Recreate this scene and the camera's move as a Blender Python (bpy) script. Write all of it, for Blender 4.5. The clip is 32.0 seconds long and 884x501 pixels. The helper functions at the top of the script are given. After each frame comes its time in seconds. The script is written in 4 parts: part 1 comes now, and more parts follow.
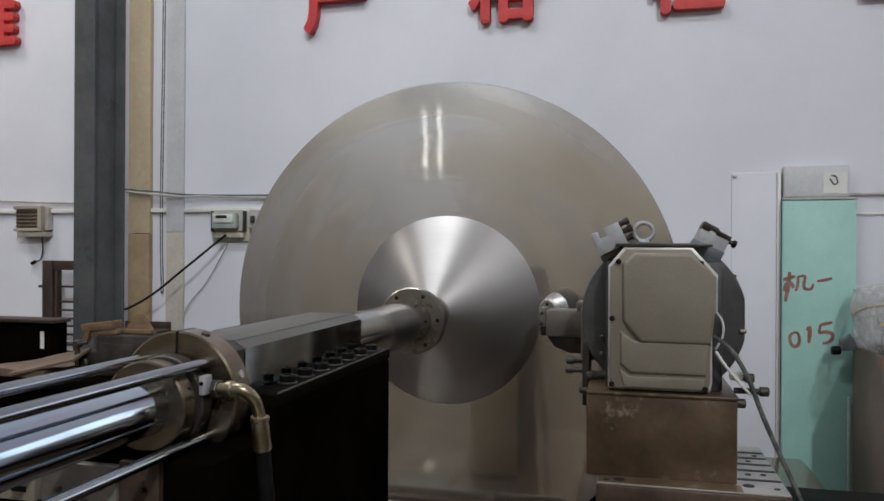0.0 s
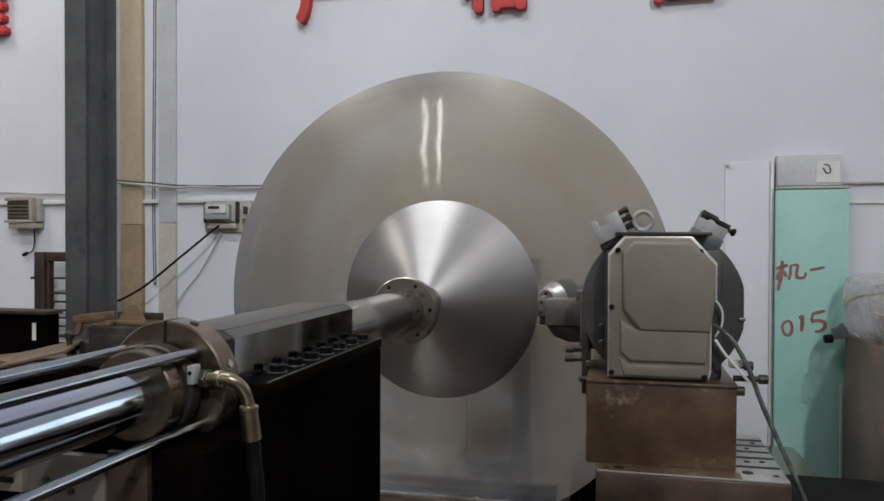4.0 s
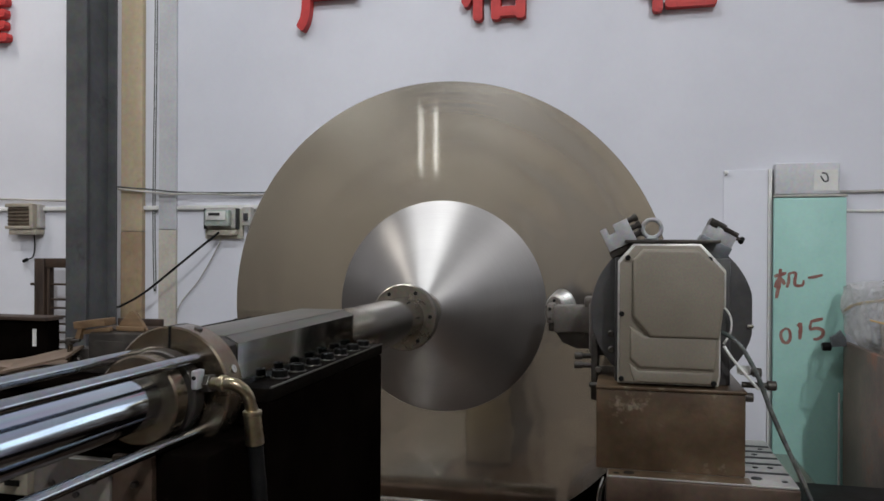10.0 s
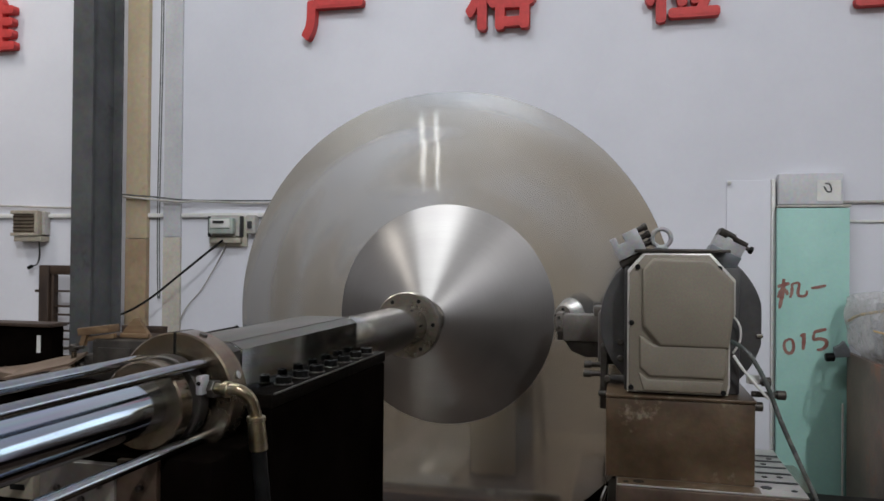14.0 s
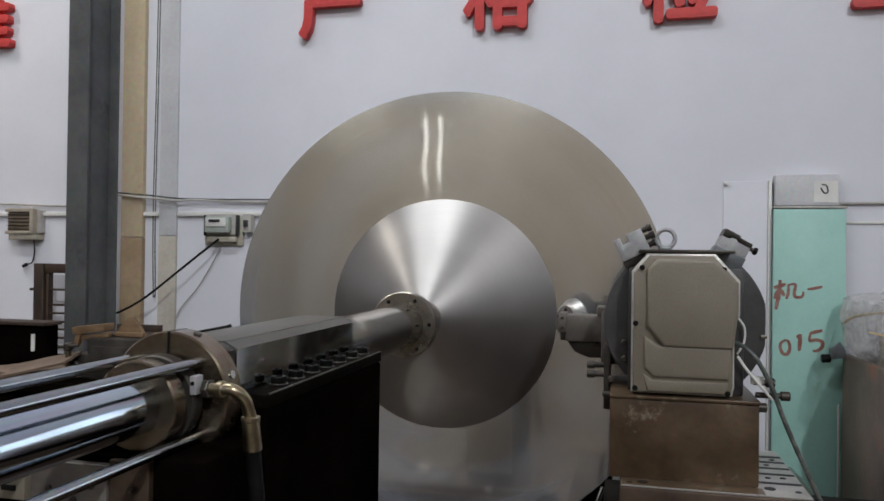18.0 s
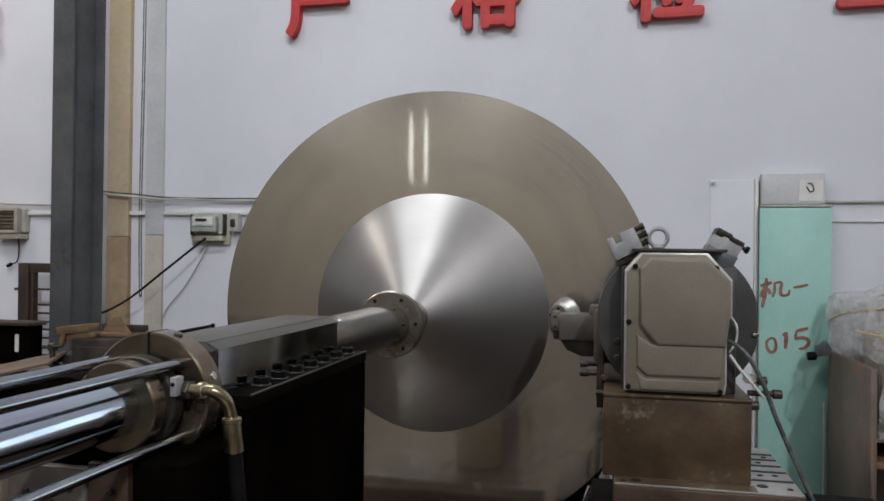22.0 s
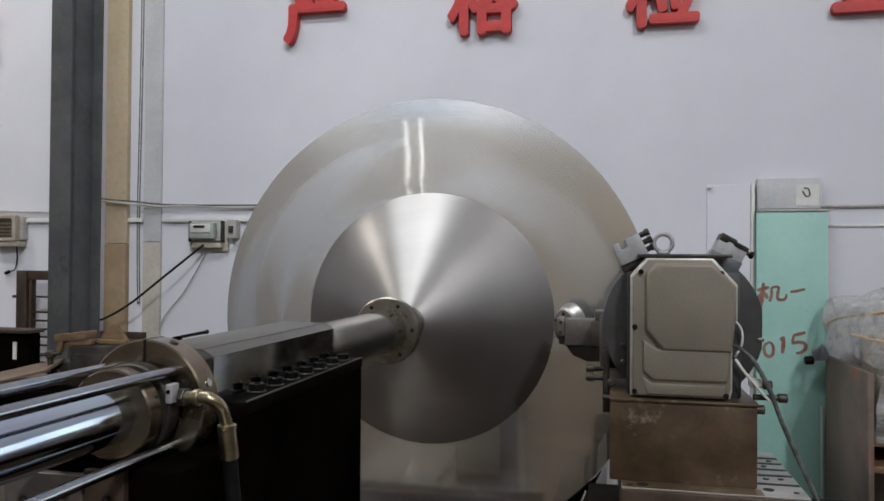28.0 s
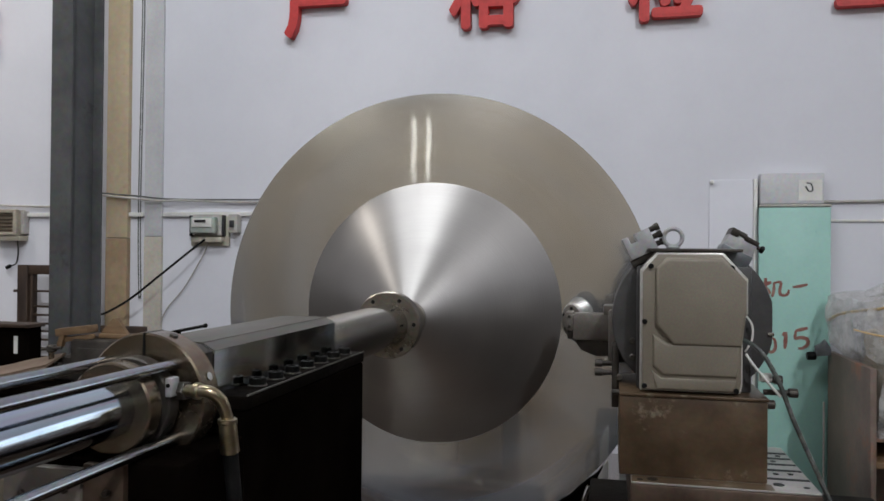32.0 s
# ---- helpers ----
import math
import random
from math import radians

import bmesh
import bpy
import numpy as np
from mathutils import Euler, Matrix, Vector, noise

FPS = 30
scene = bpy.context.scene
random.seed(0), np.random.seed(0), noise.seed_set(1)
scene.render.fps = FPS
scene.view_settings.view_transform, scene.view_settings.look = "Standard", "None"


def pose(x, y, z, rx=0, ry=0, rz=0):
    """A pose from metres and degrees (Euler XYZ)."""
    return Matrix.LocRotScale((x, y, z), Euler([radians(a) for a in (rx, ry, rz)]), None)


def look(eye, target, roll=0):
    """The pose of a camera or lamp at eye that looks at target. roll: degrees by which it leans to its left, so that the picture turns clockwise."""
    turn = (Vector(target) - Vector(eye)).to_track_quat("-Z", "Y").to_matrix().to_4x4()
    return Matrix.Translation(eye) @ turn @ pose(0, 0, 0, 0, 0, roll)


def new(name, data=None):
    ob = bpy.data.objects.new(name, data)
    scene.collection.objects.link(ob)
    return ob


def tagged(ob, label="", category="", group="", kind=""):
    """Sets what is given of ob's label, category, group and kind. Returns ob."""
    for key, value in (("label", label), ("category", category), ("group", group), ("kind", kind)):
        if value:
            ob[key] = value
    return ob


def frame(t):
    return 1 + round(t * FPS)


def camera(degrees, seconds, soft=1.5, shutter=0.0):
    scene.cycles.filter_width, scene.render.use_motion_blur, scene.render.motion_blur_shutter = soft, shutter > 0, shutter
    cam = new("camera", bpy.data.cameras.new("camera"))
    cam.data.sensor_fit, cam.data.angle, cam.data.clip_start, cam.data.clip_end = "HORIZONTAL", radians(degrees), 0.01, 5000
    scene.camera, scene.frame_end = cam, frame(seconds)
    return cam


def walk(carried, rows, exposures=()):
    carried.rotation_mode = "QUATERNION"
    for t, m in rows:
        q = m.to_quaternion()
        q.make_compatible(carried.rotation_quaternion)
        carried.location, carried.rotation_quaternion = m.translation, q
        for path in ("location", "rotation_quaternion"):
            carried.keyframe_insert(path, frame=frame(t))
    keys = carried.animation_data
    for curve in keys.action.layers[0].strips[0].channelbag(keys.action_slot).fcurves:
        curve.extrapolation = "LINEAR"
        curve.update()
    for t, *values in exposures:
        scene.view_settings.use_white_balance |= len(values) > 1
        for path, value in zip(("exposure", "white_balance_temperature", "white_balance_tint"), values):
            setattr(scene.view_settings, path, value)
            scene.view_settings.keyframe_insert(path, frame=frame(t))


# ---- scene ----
# ---- camera ----
AX = 1.15          # height of the spindle axis
SEC = 32.0
cam = camera(60.37, SEC, soft=1.6, shutter=0.35)


def view(x, y, z, yaw, pitch, roll):
    return pose(x, y, z, 90 + pitch, 0, yaw) @ pose(0, 0, 0, 0, 0, roll)


walk(cam, [
    (0, view(0.5072, -0.0021, 1.3210, 13.846, -0.031, 0.326)),
    (0.5, view(0.5074, -0.0003, 1.3203, 13.725, -0.113, 0.326)),
    (1, view(0.5073, 0.0017, 1.3191, 13.605, -0.248, 0.332)),
    (1.5, view(0.5070, 0.0034, 1.3178, 13.606, -0.438, 0.349)),
    (2, view(0.5071, 0.0047, 1.3168, 13.794, -0.531, 0.370)),
    (2.5, view(0.5082, 0.0056, 1.3165, 13.664, -0.690, 0.323)),
    (3, view(0.5097, 0.0061, 1.3167, 13.593, -0.810, 0.207)),
    (3.5, view(0.5110, 0.0062, 1.3170, 13.422, -0.810, 0.120)),
    (5.5, view(0.5118, -0.0059, 1.3212, 13.601, -0.181, 0.300)),
    (6, view(0.5124, -0.0055, 1.3210, 13.648, -0.099, 0.287)),
    (6.5, view(0.5129, -0.0050, 1.3208, 13.414, -0.112, 0.172)),
    (7, view(0.5130, -0.0050, 1.3208, 13.324, -0.165, 0.062)),
    (7.5, view(0.5128, -0.0062, 1.3209, 13.346, -0.131, 0.034)),
    (8, view(0.5123, -0.0085, 1.3210, 13.390, 0.033, 0.081)),
    (8.5, view(0.5119, -0.0106, 1.3208, 13.409, 0.150, 0.183)),
    (9, view(0.5118, -0.0112, 1.3201, 13.518, 0.089, 0.271)),
    (9.5, view(0.5118, -0.0102, 1.3192, 13.469, -0.059, 0.292)),
    (10, view(0.5117, -0.0081, 1.3180, 13.364, -0.192, 0.272)),
    (10.5, view(0.5115, -0.0056, 1.3167, 13.481, -0.348, 0.256)),
    (11, view(0.5115, -0.0035, 1.3157, 13.352, -0.413, 0.279)),
    (11.5, view(0.5120, -0.0027, 1.3153, 13.392, -0.405, 0.365)),
    (12, view(0.5129, -0.0037, 1.3154, 13.457, -0.315, 0.476)),
    (12.5, view(0.5138, -0.0064, 1.3157, 13.626, -0.187, 0.520)),
    (13, view(0.5142, -0.0097, 1.3161, 13.702, 0.029, 0.488)),
    (13.5, view(0.5140, -0.0129, 1.3164, 13.702, 0.171, 0.475)),
    (14, view(0.5134, -0.0153, 1.3166, 13.613, 0.481, 0.539)),
    (14.5, view(0.5127, -0.0169, 1.3165, 13.624, 0.560, 0.604)),
    (16.5, view(0.5123, -0.0146, 1.3172, 13.470, 0.529, 0.775)),
    (17, view(0.5118, -0.0131, 1.3169, 13.364, 0.567, 0.782)),
    (17.5, view(0.5114, -0.0111, 1.3166, 13.345, 0.558, 0.784)),
    (18, view(0.5114, -0.0085, 1.3163, 13.347, 0.470, 0.757)),
    (18.5, view(0.5118, -0.0056, 1.3160, 13.228, 0.483, 0.725)),
    (19, view(0.5126, -0.0028, 1.3158, 13.181, 0.248, 0.719)),
    (19.5, view(0.5138, -0.0007, 1.3158, 13.152, 0.260, 0.697)),
    (20, view(0.5153, 0.0006, 1.3158, 12.942, 0.284, 0.607)),
    (20.5, view(0.5164, 0.0014, 1.3156, 12.858, 0.172, 0.543)),
    (21, view(0.5170, 0.0016, 1.3157, 12.659, 0.171, 0.558)),
    (21.5, view(0.5173, 0.0004, 1.3163, 12.597, 0.191, 0.597)),
    (22, view(0.5173, -0.0019, 1.3173, 12.544, 0.382, 0.666)),
    (22.5, view(0.5173, -0.0050, 1.3183, 12.786, 0.582, 0.766)),
    (23, view(0.5178, -0.0083, 1.3190, 12.807, 0.810, 0.822)),
    (23.5, view(0.5185, -0.0115, 1.3195, 12.822, 0.943, 0.805)),
    (24, view(0.5190, -0.0141, 1.3197, 12.731, 1.085, 0.766)),
    (24.5, view(0.5188, -0.0157, 1.3199, 12.724, 1.092, 0.771)),
    (25, view(0.5184, -0.0167, 1.3200, 12.741, 1.081, 0.791)),
    (25.5, view(0.5181, -0.0173, 1.3201, 12.758, 1.132, 0.785)),
    (27.5, view(0.5241, -0.0088, 1.3188, 12.615, 0.947, 0.487)),
    (28, view(0.5250, -0.0075, 1.3187, 12.462, 0.806, 0.434)),
    (28.5, view(0.5251, -0.0055, 1.3185, 12.386, 0.582, 0.387)),
    (29, view(0.5245, -0.0033, 1.3181, 12.336, 0.508, 0.412)),
    (29.5, view(0.5236, -0.0015, 1.3173, 12.451, 0.564, 0.497)),
    (30, view(0.5230, -0.0004, 1.3165, 12.511, 0.536, 0.569)),
    (30.5, view(0.5227, 0.0002, 1.3160, 12.509, 0.387, 0.583)),
    (31, view(0.5225, 0.0005, 1.3159, 12.550, 0.395, 0.547)),
    (31.5, view(0.5223, 0.0006, 1.3160, 12.452, 0.280, 0.515)),
    (32, view(0.5219, 0.0005, 1.3161, 12.552, 0.451, 0.512)),
])

# ---- world and light ----
world = bpy.data.worlds.new("hall_air")
world.use_nodes = True
scene.world = world
world.node_tree.nodes["Background"].inputs[0].default_value = (0.55, 0.6, 0.7, 1)
world.node_tree.nodes["Background"].inputs[1].default_value = 0.05
scene.view_settings.exposure = 0.0

# ceiling battens, two tubes each: x, y, height, watts a tube, whether it hangs crosswise, tint
COOL, WARM = (0.91, 0.955, 1.0), (1.0, 0.95, 0.88)
BATTENS = [(-1.2, -7.6, 5.3, 23, False, COOL), (-0.62, 1.15, 5.3, 23, True, COOL), (-1.95, 1.25, 5.3, 18, True, COOL), (-4.4, 2.4, 5.3, 34, False, WARM), (2.4, -7.4, 5.3, 17, False, COOL), (-4.8, -7.4, 5.3, 34, False, COOL)]
# a flood lamp hung from the roof behind the operator's place: place, aim, watts
FLOOD = ((4.36, -7.2, 8.2), (0.6, 3.0, 1.0), 500)
ROOF_Z = 8.6       # height of the roof
# two upright tubes on the end wall, seen in the polished blank: x, foot, length
UPRIGHT = ((-3.30, 2.8, 1.2), (-3.00, 2.8, 1.2))

# ---- materials ----


def nodes_of(name):
    m = bpy.data.materials.new(name)
    m.use_nodes = True
    return m, m.node_tree.nodes, m.node_tree.links, m.node_tree.nodes["Principled BSDF"]


def surface(name, a, b, rough=0.5, metal=0.0, scale=4.0, fine=60.0, bump=0.05, spread=0.12, mixing=(0.4, 0.62), stain=None, coat=0.0, stretch=(1, 1, 1), shine=0.5, speck=0.25):
    """A paint, steel or wood: two tones mixed by broad noise, fine relief, and gloss that varies."""
    m, n, l, p = nodes_of(name)
    co = n.new("ShaderNodeTexCoord")
    mp = n.new("ShaderNodeMapping")
    mp.inputs["Scale"].default_value = stretch
    l.new(co.outputs["Object"], mp.inputs[0])
    big = n.new("ShaderNodeTexNoise")
    big.inputs["Scale"].default_value, big.inputs["Detail"].default_value, big.inputs["Roughness"].default_value = scale, 6, 0.62
    small = n.new("ShaderNodeTexNoise")
    small.inputs["Scale"].default_value, small.inputs["Detail"].default_value = fine, 4
    l.new(mp.outputs[0], big.inputs["Vector"])
    l.new(mp.outputs[0], small.inputs["Vector"])
    ramp = n.new("ShaderNodeValToRGB")
    ramp.color_ramp.elements[0].position, ramp.color_ramp.elements[1].position = mixing
    ramp.color_ramp.elements[0].color, ramp.color_ramp.elements[1].color = (*a, 1), (*b, 1)
    l.new(big.outputs["Fac"], ramp.inputs[0])
    out = ramp.outputs[0]
    if stain:
        spots = n.new("ShaderNodeTexNoise")
        spots.inputs["Scale"].default_value, spots.inputs["Detail"].default_value, spots.inputs["Roughness"].default_value = stain[1], 8, 0.7
        l.new(mp.outputs[0], spots.inputs["Vector"])
        cut = n.new("ShaderNodeMapRange")
        cut.inputs["From Min"].default_value, cut.inputs["From Max"].default_value = stain[2], stain[2] + 0.12
        l.new(spots.outputs["Fac"], cut.inputs[0])
        mix = n.new("ShaderNodeMix")
        mix.data_type = "RGBA"
        l.new(cut.outputs[0], mix.inputs[0])
        l.new(out, mix.inputs[6])
        mix.inputs[7].default_value = (*stain[0], 1)
        out = mix.outputs[2]
    grain = n.new("ShaderNodeMix")
    grain.data_type, grain.blend_type = "RGBA", "OVERLAY"
    grain.inputs[0].default_value = speck
    l.new(out, grain.inputs[6])
    l.new(small.outputs["Color"], grain.inputs[7])
    hue = n.new("ShaderNodeHueSaturation")
    hue.inputs["Saturation"].default_value = 0.97
    l.new(grain.outputs[2], hue.inputs["Color"])
    l.new(out if fine <= 0 else hue.outputs[0], p.inputs["Base Color"])
    rr = n.new("ShaderNodeMapRange")
    rr.inputs["To Min"].default_value, rr.inputs["To Max"].default_value = max(0.03, rough - spread), min(1, rough + spread)
    l.new(big.outputs["Fac"], rr.inputs[0])
    l.new(rr.outputs[0], p.inputs["Roughness"])
    bp = n.new("ShaderNodeBump")
    bp.inputs["Strength"].default_value, bp.inputs["Distance"].default_value = bump, 0.01
    l.new(small.outputs["Fac"], bp.inputs["Height"])
    l.new(bp.outputs[0], p.inputs["Normal"])
    p.inputs["Metallic"].default_value = metal
    p.inputs["Coat Weight"].default_value = coat
    p.inputs["Specular IOR Level"].default_value = shine
    return m


def turned(name, a, b, rings, bump, fine, coarse, share, kind, haze=None):
    """Steel turned on a lathe: fine rings round the local z axis and two lobes of gloss, each (roughness, anisotropy), drawn out across the rings."""
    m, n, l, p = nodes_of(name)
    n.remove(p)
    co = n.new("ShaderNodeTexCoord")
    sep = n.new("ShaderNodeSeparateXYZ")
    l.new(co.outputs["Object"], sep.inputs[0])
    comb = n.new("ShaderNodeCombineXYZ")
    l.new(sep.outputs[0], comb.inputs[0])
    l.new(sep.outputs[1], comb.inputs[1])
    length = n.new("ShaderNodeVectorMath")
    length.operation = "LENGTH"
    l.new(comb.outputs[0], length.inputs[0])
    ring = n.new("ShaderNodeTexNoise")
    ring.noise_dimensions = "1D"
    ring.inputs["Scale"].default_value, ring.inputs["Detail"].default_value = rings, 5
    l.new(length.outputs["Value"], ring.inputs["W"])
    cloud = n.new("ShaderNodeTexNoise")
    cloud.inputs["Scale"].default_value, cloud.inputs["Detail"].default_value = 5, 5
    l.new(co.outputs["Object"], cloud.inputs["Vector"])
    both = n.new("ShaderNodeMix")
    both.inputs[0].default_value = 0.6
    l.new(ring.outputs["Fac"], both.inputs[2])
    l.new(cloud.outputs["Fac"], both.inputs[3])
    ramp = n.new("ShaderNodeValToRGB")
    ramp.color_ramp.elements[0].position, ramp.color_ramp.elements[1].position = 0.35, 0.65
    ramp.color_ramp.elements[0].color, ramp.color_ramp.elements[1].color = (*a, 1), (*b, 1)
    l.new(both.outputs[0], ramp.inputs[0])
    tan = n.new("ShaderNodeTangent")
    tan.direction_type, tan.axis = "RADIAL", "Z"
    bp = n.new("ShaderNodeBump")
    bp.inputs["Strength"].default_value, bp.inputs["Distance"].default_value = bump, 0.002
    l.new(ring.outputs["Fac"], bp.inputs["Height"])
    mix = n.new("ShaderNodeMixShader")
    mix.inputs[0].default_value = share
    for k, (rough, aniso) in enumerate((fine, coarse)):
        q = n.new("ShaderNodeBsdfAnisotropic")
        q.distribution = kind
        q.inputs["Roughness"].default_value, q.inputs["Anisotropy"].default_value = rough, aniso
        l.new(ramp.outputs[0], q.inputs["Color"])
        l.new(tan.outputs[0], q.inputs["Tangent"])
        l.new(bp.outputs[0], q.inputs["Normal"])
        l.new(q.outputs[0], mix.inputs[1 + k])
    last = mix.outputs[0]
    if haze:
        # pale rings stand in for reflections of a wobbling sheet; their normal leans aside
        turn = n.new("ShaderNodeMath")
        turn.operation = "ARCTAN2"
        l.new(sep.outputs[1], turn.inputs[0])
        l.new(sep.outputs[0], turn.inputs[1])
        band = n.new("ShaderNodeTexNoise")
        band.noise_dimensions = "2D"
        band.inputs["Scale"].default_value, band.inputs["Detail"].default_value = 1, 0.6
        place = n.new("ShaderNodeCombineXYZ")
        scaled = n.new("ShaderNodeMath")
        scaled.operation = "MULTIPLY"
        scaled.inputs[1].default_value = 8
        l.new(length.outputs["Value"], scaled.inputs[0])
        l.new(scaled.outputs[0], place.inputs[0])
        l.new(turn.outputs[0], place.inputs[1])
        l.new(place.outputs[0], band.inputs["Vector"])
        level = n.new("ShaderNodeMapRange")
        level.interpolation_type = "SMOOTHERSTEP"
        level.inputs["From Min"].default_value, level.inputs["From Max"].default_value = 0.30, 0.70
        level.inputs["To Min"].default_value, level.inputs["To Max"].default_value = 0.11, 0.245
        l.new(band.outputs["Fac"], level.inputs[0])
        dull = n.new("ShaderNodeBsdfAnisotropic")
        dull.distribution = "GGX"
        dull.inputs["Color"].default_value = (*haze[0], 1)
        dull.inputs["Roughness"].default_value, dull.inputs["Anisotropy"].default_value = haze[1], 0.1
        l.new(tan.outputs[0], dull.inputs["Tangent"])
        lean = n.new("ShaderNodeVectorTransform")
        lean.vector_type, lean.convert_from, lean.convert_to = "NORMAL", "OBJECT", "WORLD"
        lean.inputs[0].default_value = Vector((haze[2] * math.cos(haze[3]), haze[2] * math.sin(haze[3]), 1)).normalized()
        l.new(lean.outputs[0], dull.inputs["Normal"])
        over = n.new("ShaderNodeMixShader")
        # the painted sheen is stronger on one half of the sheet
        side = n.new("ShaderNodeMath")
        side.operation = "SINE"
        l.new(turn.outputs[0], side.inputs[0])
        sheen_side = n.new("ShaderNodeMath")
        sheen_side.operation = "MULTIPLY_ADD"
        sheen_side.inputs[1].default_value, sheen_side.inputs[2].default_value = 0.38, 0.74
        l.new(side.outputs[0], sheen_side.inputs[0])
        amount = n.new("ShaderNodeMath")
        amount.operation = "MULTIPLY"
        l.new(sheen_side.outputs[0], amount.inputs[0])
        l.new(level.outputs[0], amount.inputs[1])
        l.new(amount.outputs[0], over.inputs[0])
        l.new(last, over.inputs[1])
        l.new(dull.outputs[0], over.inputs[2])
        last = over.outputs[0]
    l.new(last, n["Material Output"].inputs["Surface"])
    return m


def glow(name, colour, strength):
    m, n, l, p = nodes_of(name)
    p.inputs["Base Color"].default_value = (*colour, 1)
    p.inputs["Emission Color"].default_value = (*colour, 1)
    p.inputs["Emission Strength"].default_value = strength
    return m


WHITE = surface("white_wall_paint", (0.69, 0.69, 0.745), (0.745, 0.745, 0.80), 0.75, scale=0.9, fine=40, bump=0.015, stain=((0.64, 0.63, 0.67), 1.6, 0.66), speck=0.07)
HALLWHITE = surface("white_hall_paint", (0.70, 0.71, 0.74), (0.76, 0.77, 0.80), 0.7, scale=0.6, fine=25)
HALL = surface("hall_wall_paint", (0.53, 0.465, 0.375), (0.64, 0.565, 0.465), 0.8, scale=0.5, fine=25)
ROOF = surface("roof_sheet_paint", (0.5, 0.5, 0.5), (0.62, 0.62, 0.62), 0.6, scale=1)
CONCRETE = surface("oily_concrete", (0.055, 0.042, 0.031), (0.10, 0.077, 0.058), 0.13, scale=1.2, fine=50, bump=0.008, spread=0.05, stain=((0.05, 0.045, 0.04), 2.5, 0.6))
GREY = surface("grey_column_paint", (0.082, 0.084, 0.086), (0.118, 0.119, 0.120), 0.6, scale=3, fine=30, stain=((0.045, 0.04, 0.036), 4, 0.60), shine=0.2)
TAN = surface("tan_pilaster_paint", (0.50, 0.40, 0.26), (0.58, 0.47, 0.32), 0.7, scale=2, fine=30, stain=((0.36, 0.27, 0.17), 5, 0.64))
TANDARK = surface("worn_brown_dado", (0.27, 0.19, 0.11), (0.36, 0.26, 0.16), 0.7, scale=5, fine=30)
STRIPLOW = surface("dusty_strip_paint", (0.42, 0.38, 0.32), (0.50, 0.46, 0.40), 0.7, scale=4)
STRIP = surface("pale_strip_paint", (0.55, 0.55, 0.57), (0.64, 0.64, 0.66), 0.6, scale=2)
RED = surface("red_foam_letter", (0.52, 0.022, 0.02), (0.60, 0.035, 0.03), 0.55, scale=5, fine=40)
PVC = surface("white_plastic_duct", (0.66, 0.65, 0.62), (0.75, 0.74, 0.71), 0.45, scale=6)
BOXGREY = surface("aged_grey_plastic", (0.38, 0.36, 0.33), (0.50, 0.48, 0.44), 0.5, scale=9, stain=((0.25, 0.22, 0.18), 14, 0.62))
METERGREEN = surface("dull_green_plastic", (0.34, 0.39, 0.35), (0.44, 0.48, 0.43), 0.35, scale=12)
DARKPLASTIC = surface("dark_plastic", (0.018, 0.018, 0.02), (0.035, 0.035, 0.038), 0.4, scale=9)
RUBBER = surface("black_rubber", (0.006, 0.006, 0.006), (0.012, 0.012, 0.012), 0.4, scale=20, fine=200, bump=0.05, shine=0.12)
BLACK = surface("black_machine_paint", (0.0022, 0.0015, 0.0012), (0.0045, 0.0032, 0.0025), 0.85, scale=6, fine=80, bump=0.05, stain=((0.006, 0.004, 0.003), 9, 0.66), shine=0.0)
LEDGE = surface("oiled_dark_steel", (0.0028, 0.0022, 0.0018), (0.007, 0.0054, 0.004), 0.4, 0.0, scale=14, fine=90, bump=0.08, shine=0.015, stain=((0.03, 0.026, 0.022), 22, 0.66))
SLEEVE = surface("dark_ground_steel", (0.36, 0.375, 0.365), (0.44, 0.455, 0.44), 0.12, 1.0, scale=8, fine=120, bump=0.008, spread=0.04, stretch=(1, 0.15, 1), stain=((0.26, 0.25, 0.22), 10, 0.6))
SLEEVETOP = surface("dull_grey_steel", (0.115, 0.108, 0.094), (0.18, 0.17, 0.15), 0.42, 0.7, scale=7, fine=110, bump=0.02, stretch=(1, 0.2, 1), stain=((0.07, 0.06, 0.048), 9, 0.6))
FLANGE = surface("brown_grey_flange_steel", (0.20, 0.178, 0.152), (0.30, 0.272, 0.238), 0.30, 0.9, scale=14, fine=120, bump=0.02, stain=((0.12, 0.095, 0.07), 16, 0.62))
TUBE_MIRROR = surface("tube_mirror_steel", (0.25, 0.237, 0.217), (0.33, 0.315, 0.29), 0.045, 1.0, scale=9, fine=120, bump=0.0, spread=0.01)
CHROME = surface("hard_chrome", (0.44, 0.49, 0.58), (0.52, 0.57, 0.66), 0.12, 1.0, scale=10, fine=150, bump=0.004, spread=0.03, stretch=(1, 0.05, 1))
TIE = surface("dark_tie_rod_steel", (0.30, 0.32, 0.35), (0.38, 0.40, 0.43), 0.17, 1.0, scale=10, fine=150, bump=0.01)
TANSTEEL = surface("oiled_tan_steel", (0.165, 0.128, 0.09), (0.27, 0.215, 0.157), 0.24, 0.9, scale=16, fine=120, bump=0.02, stain=((0.14, 0.10, 0.065), 20, 0.64))
QUILL = surface("ground_quill_steel", (0.30, 0.288, 0.266), (0.39, 0.376, 0.35), 0.11, 1.0, scale=10, fine=120, bump=0.004, spread=0.04, stretch=(1, 0.1, 1), stain=((0.20, 0.18, 0.155), 9, 0.62))
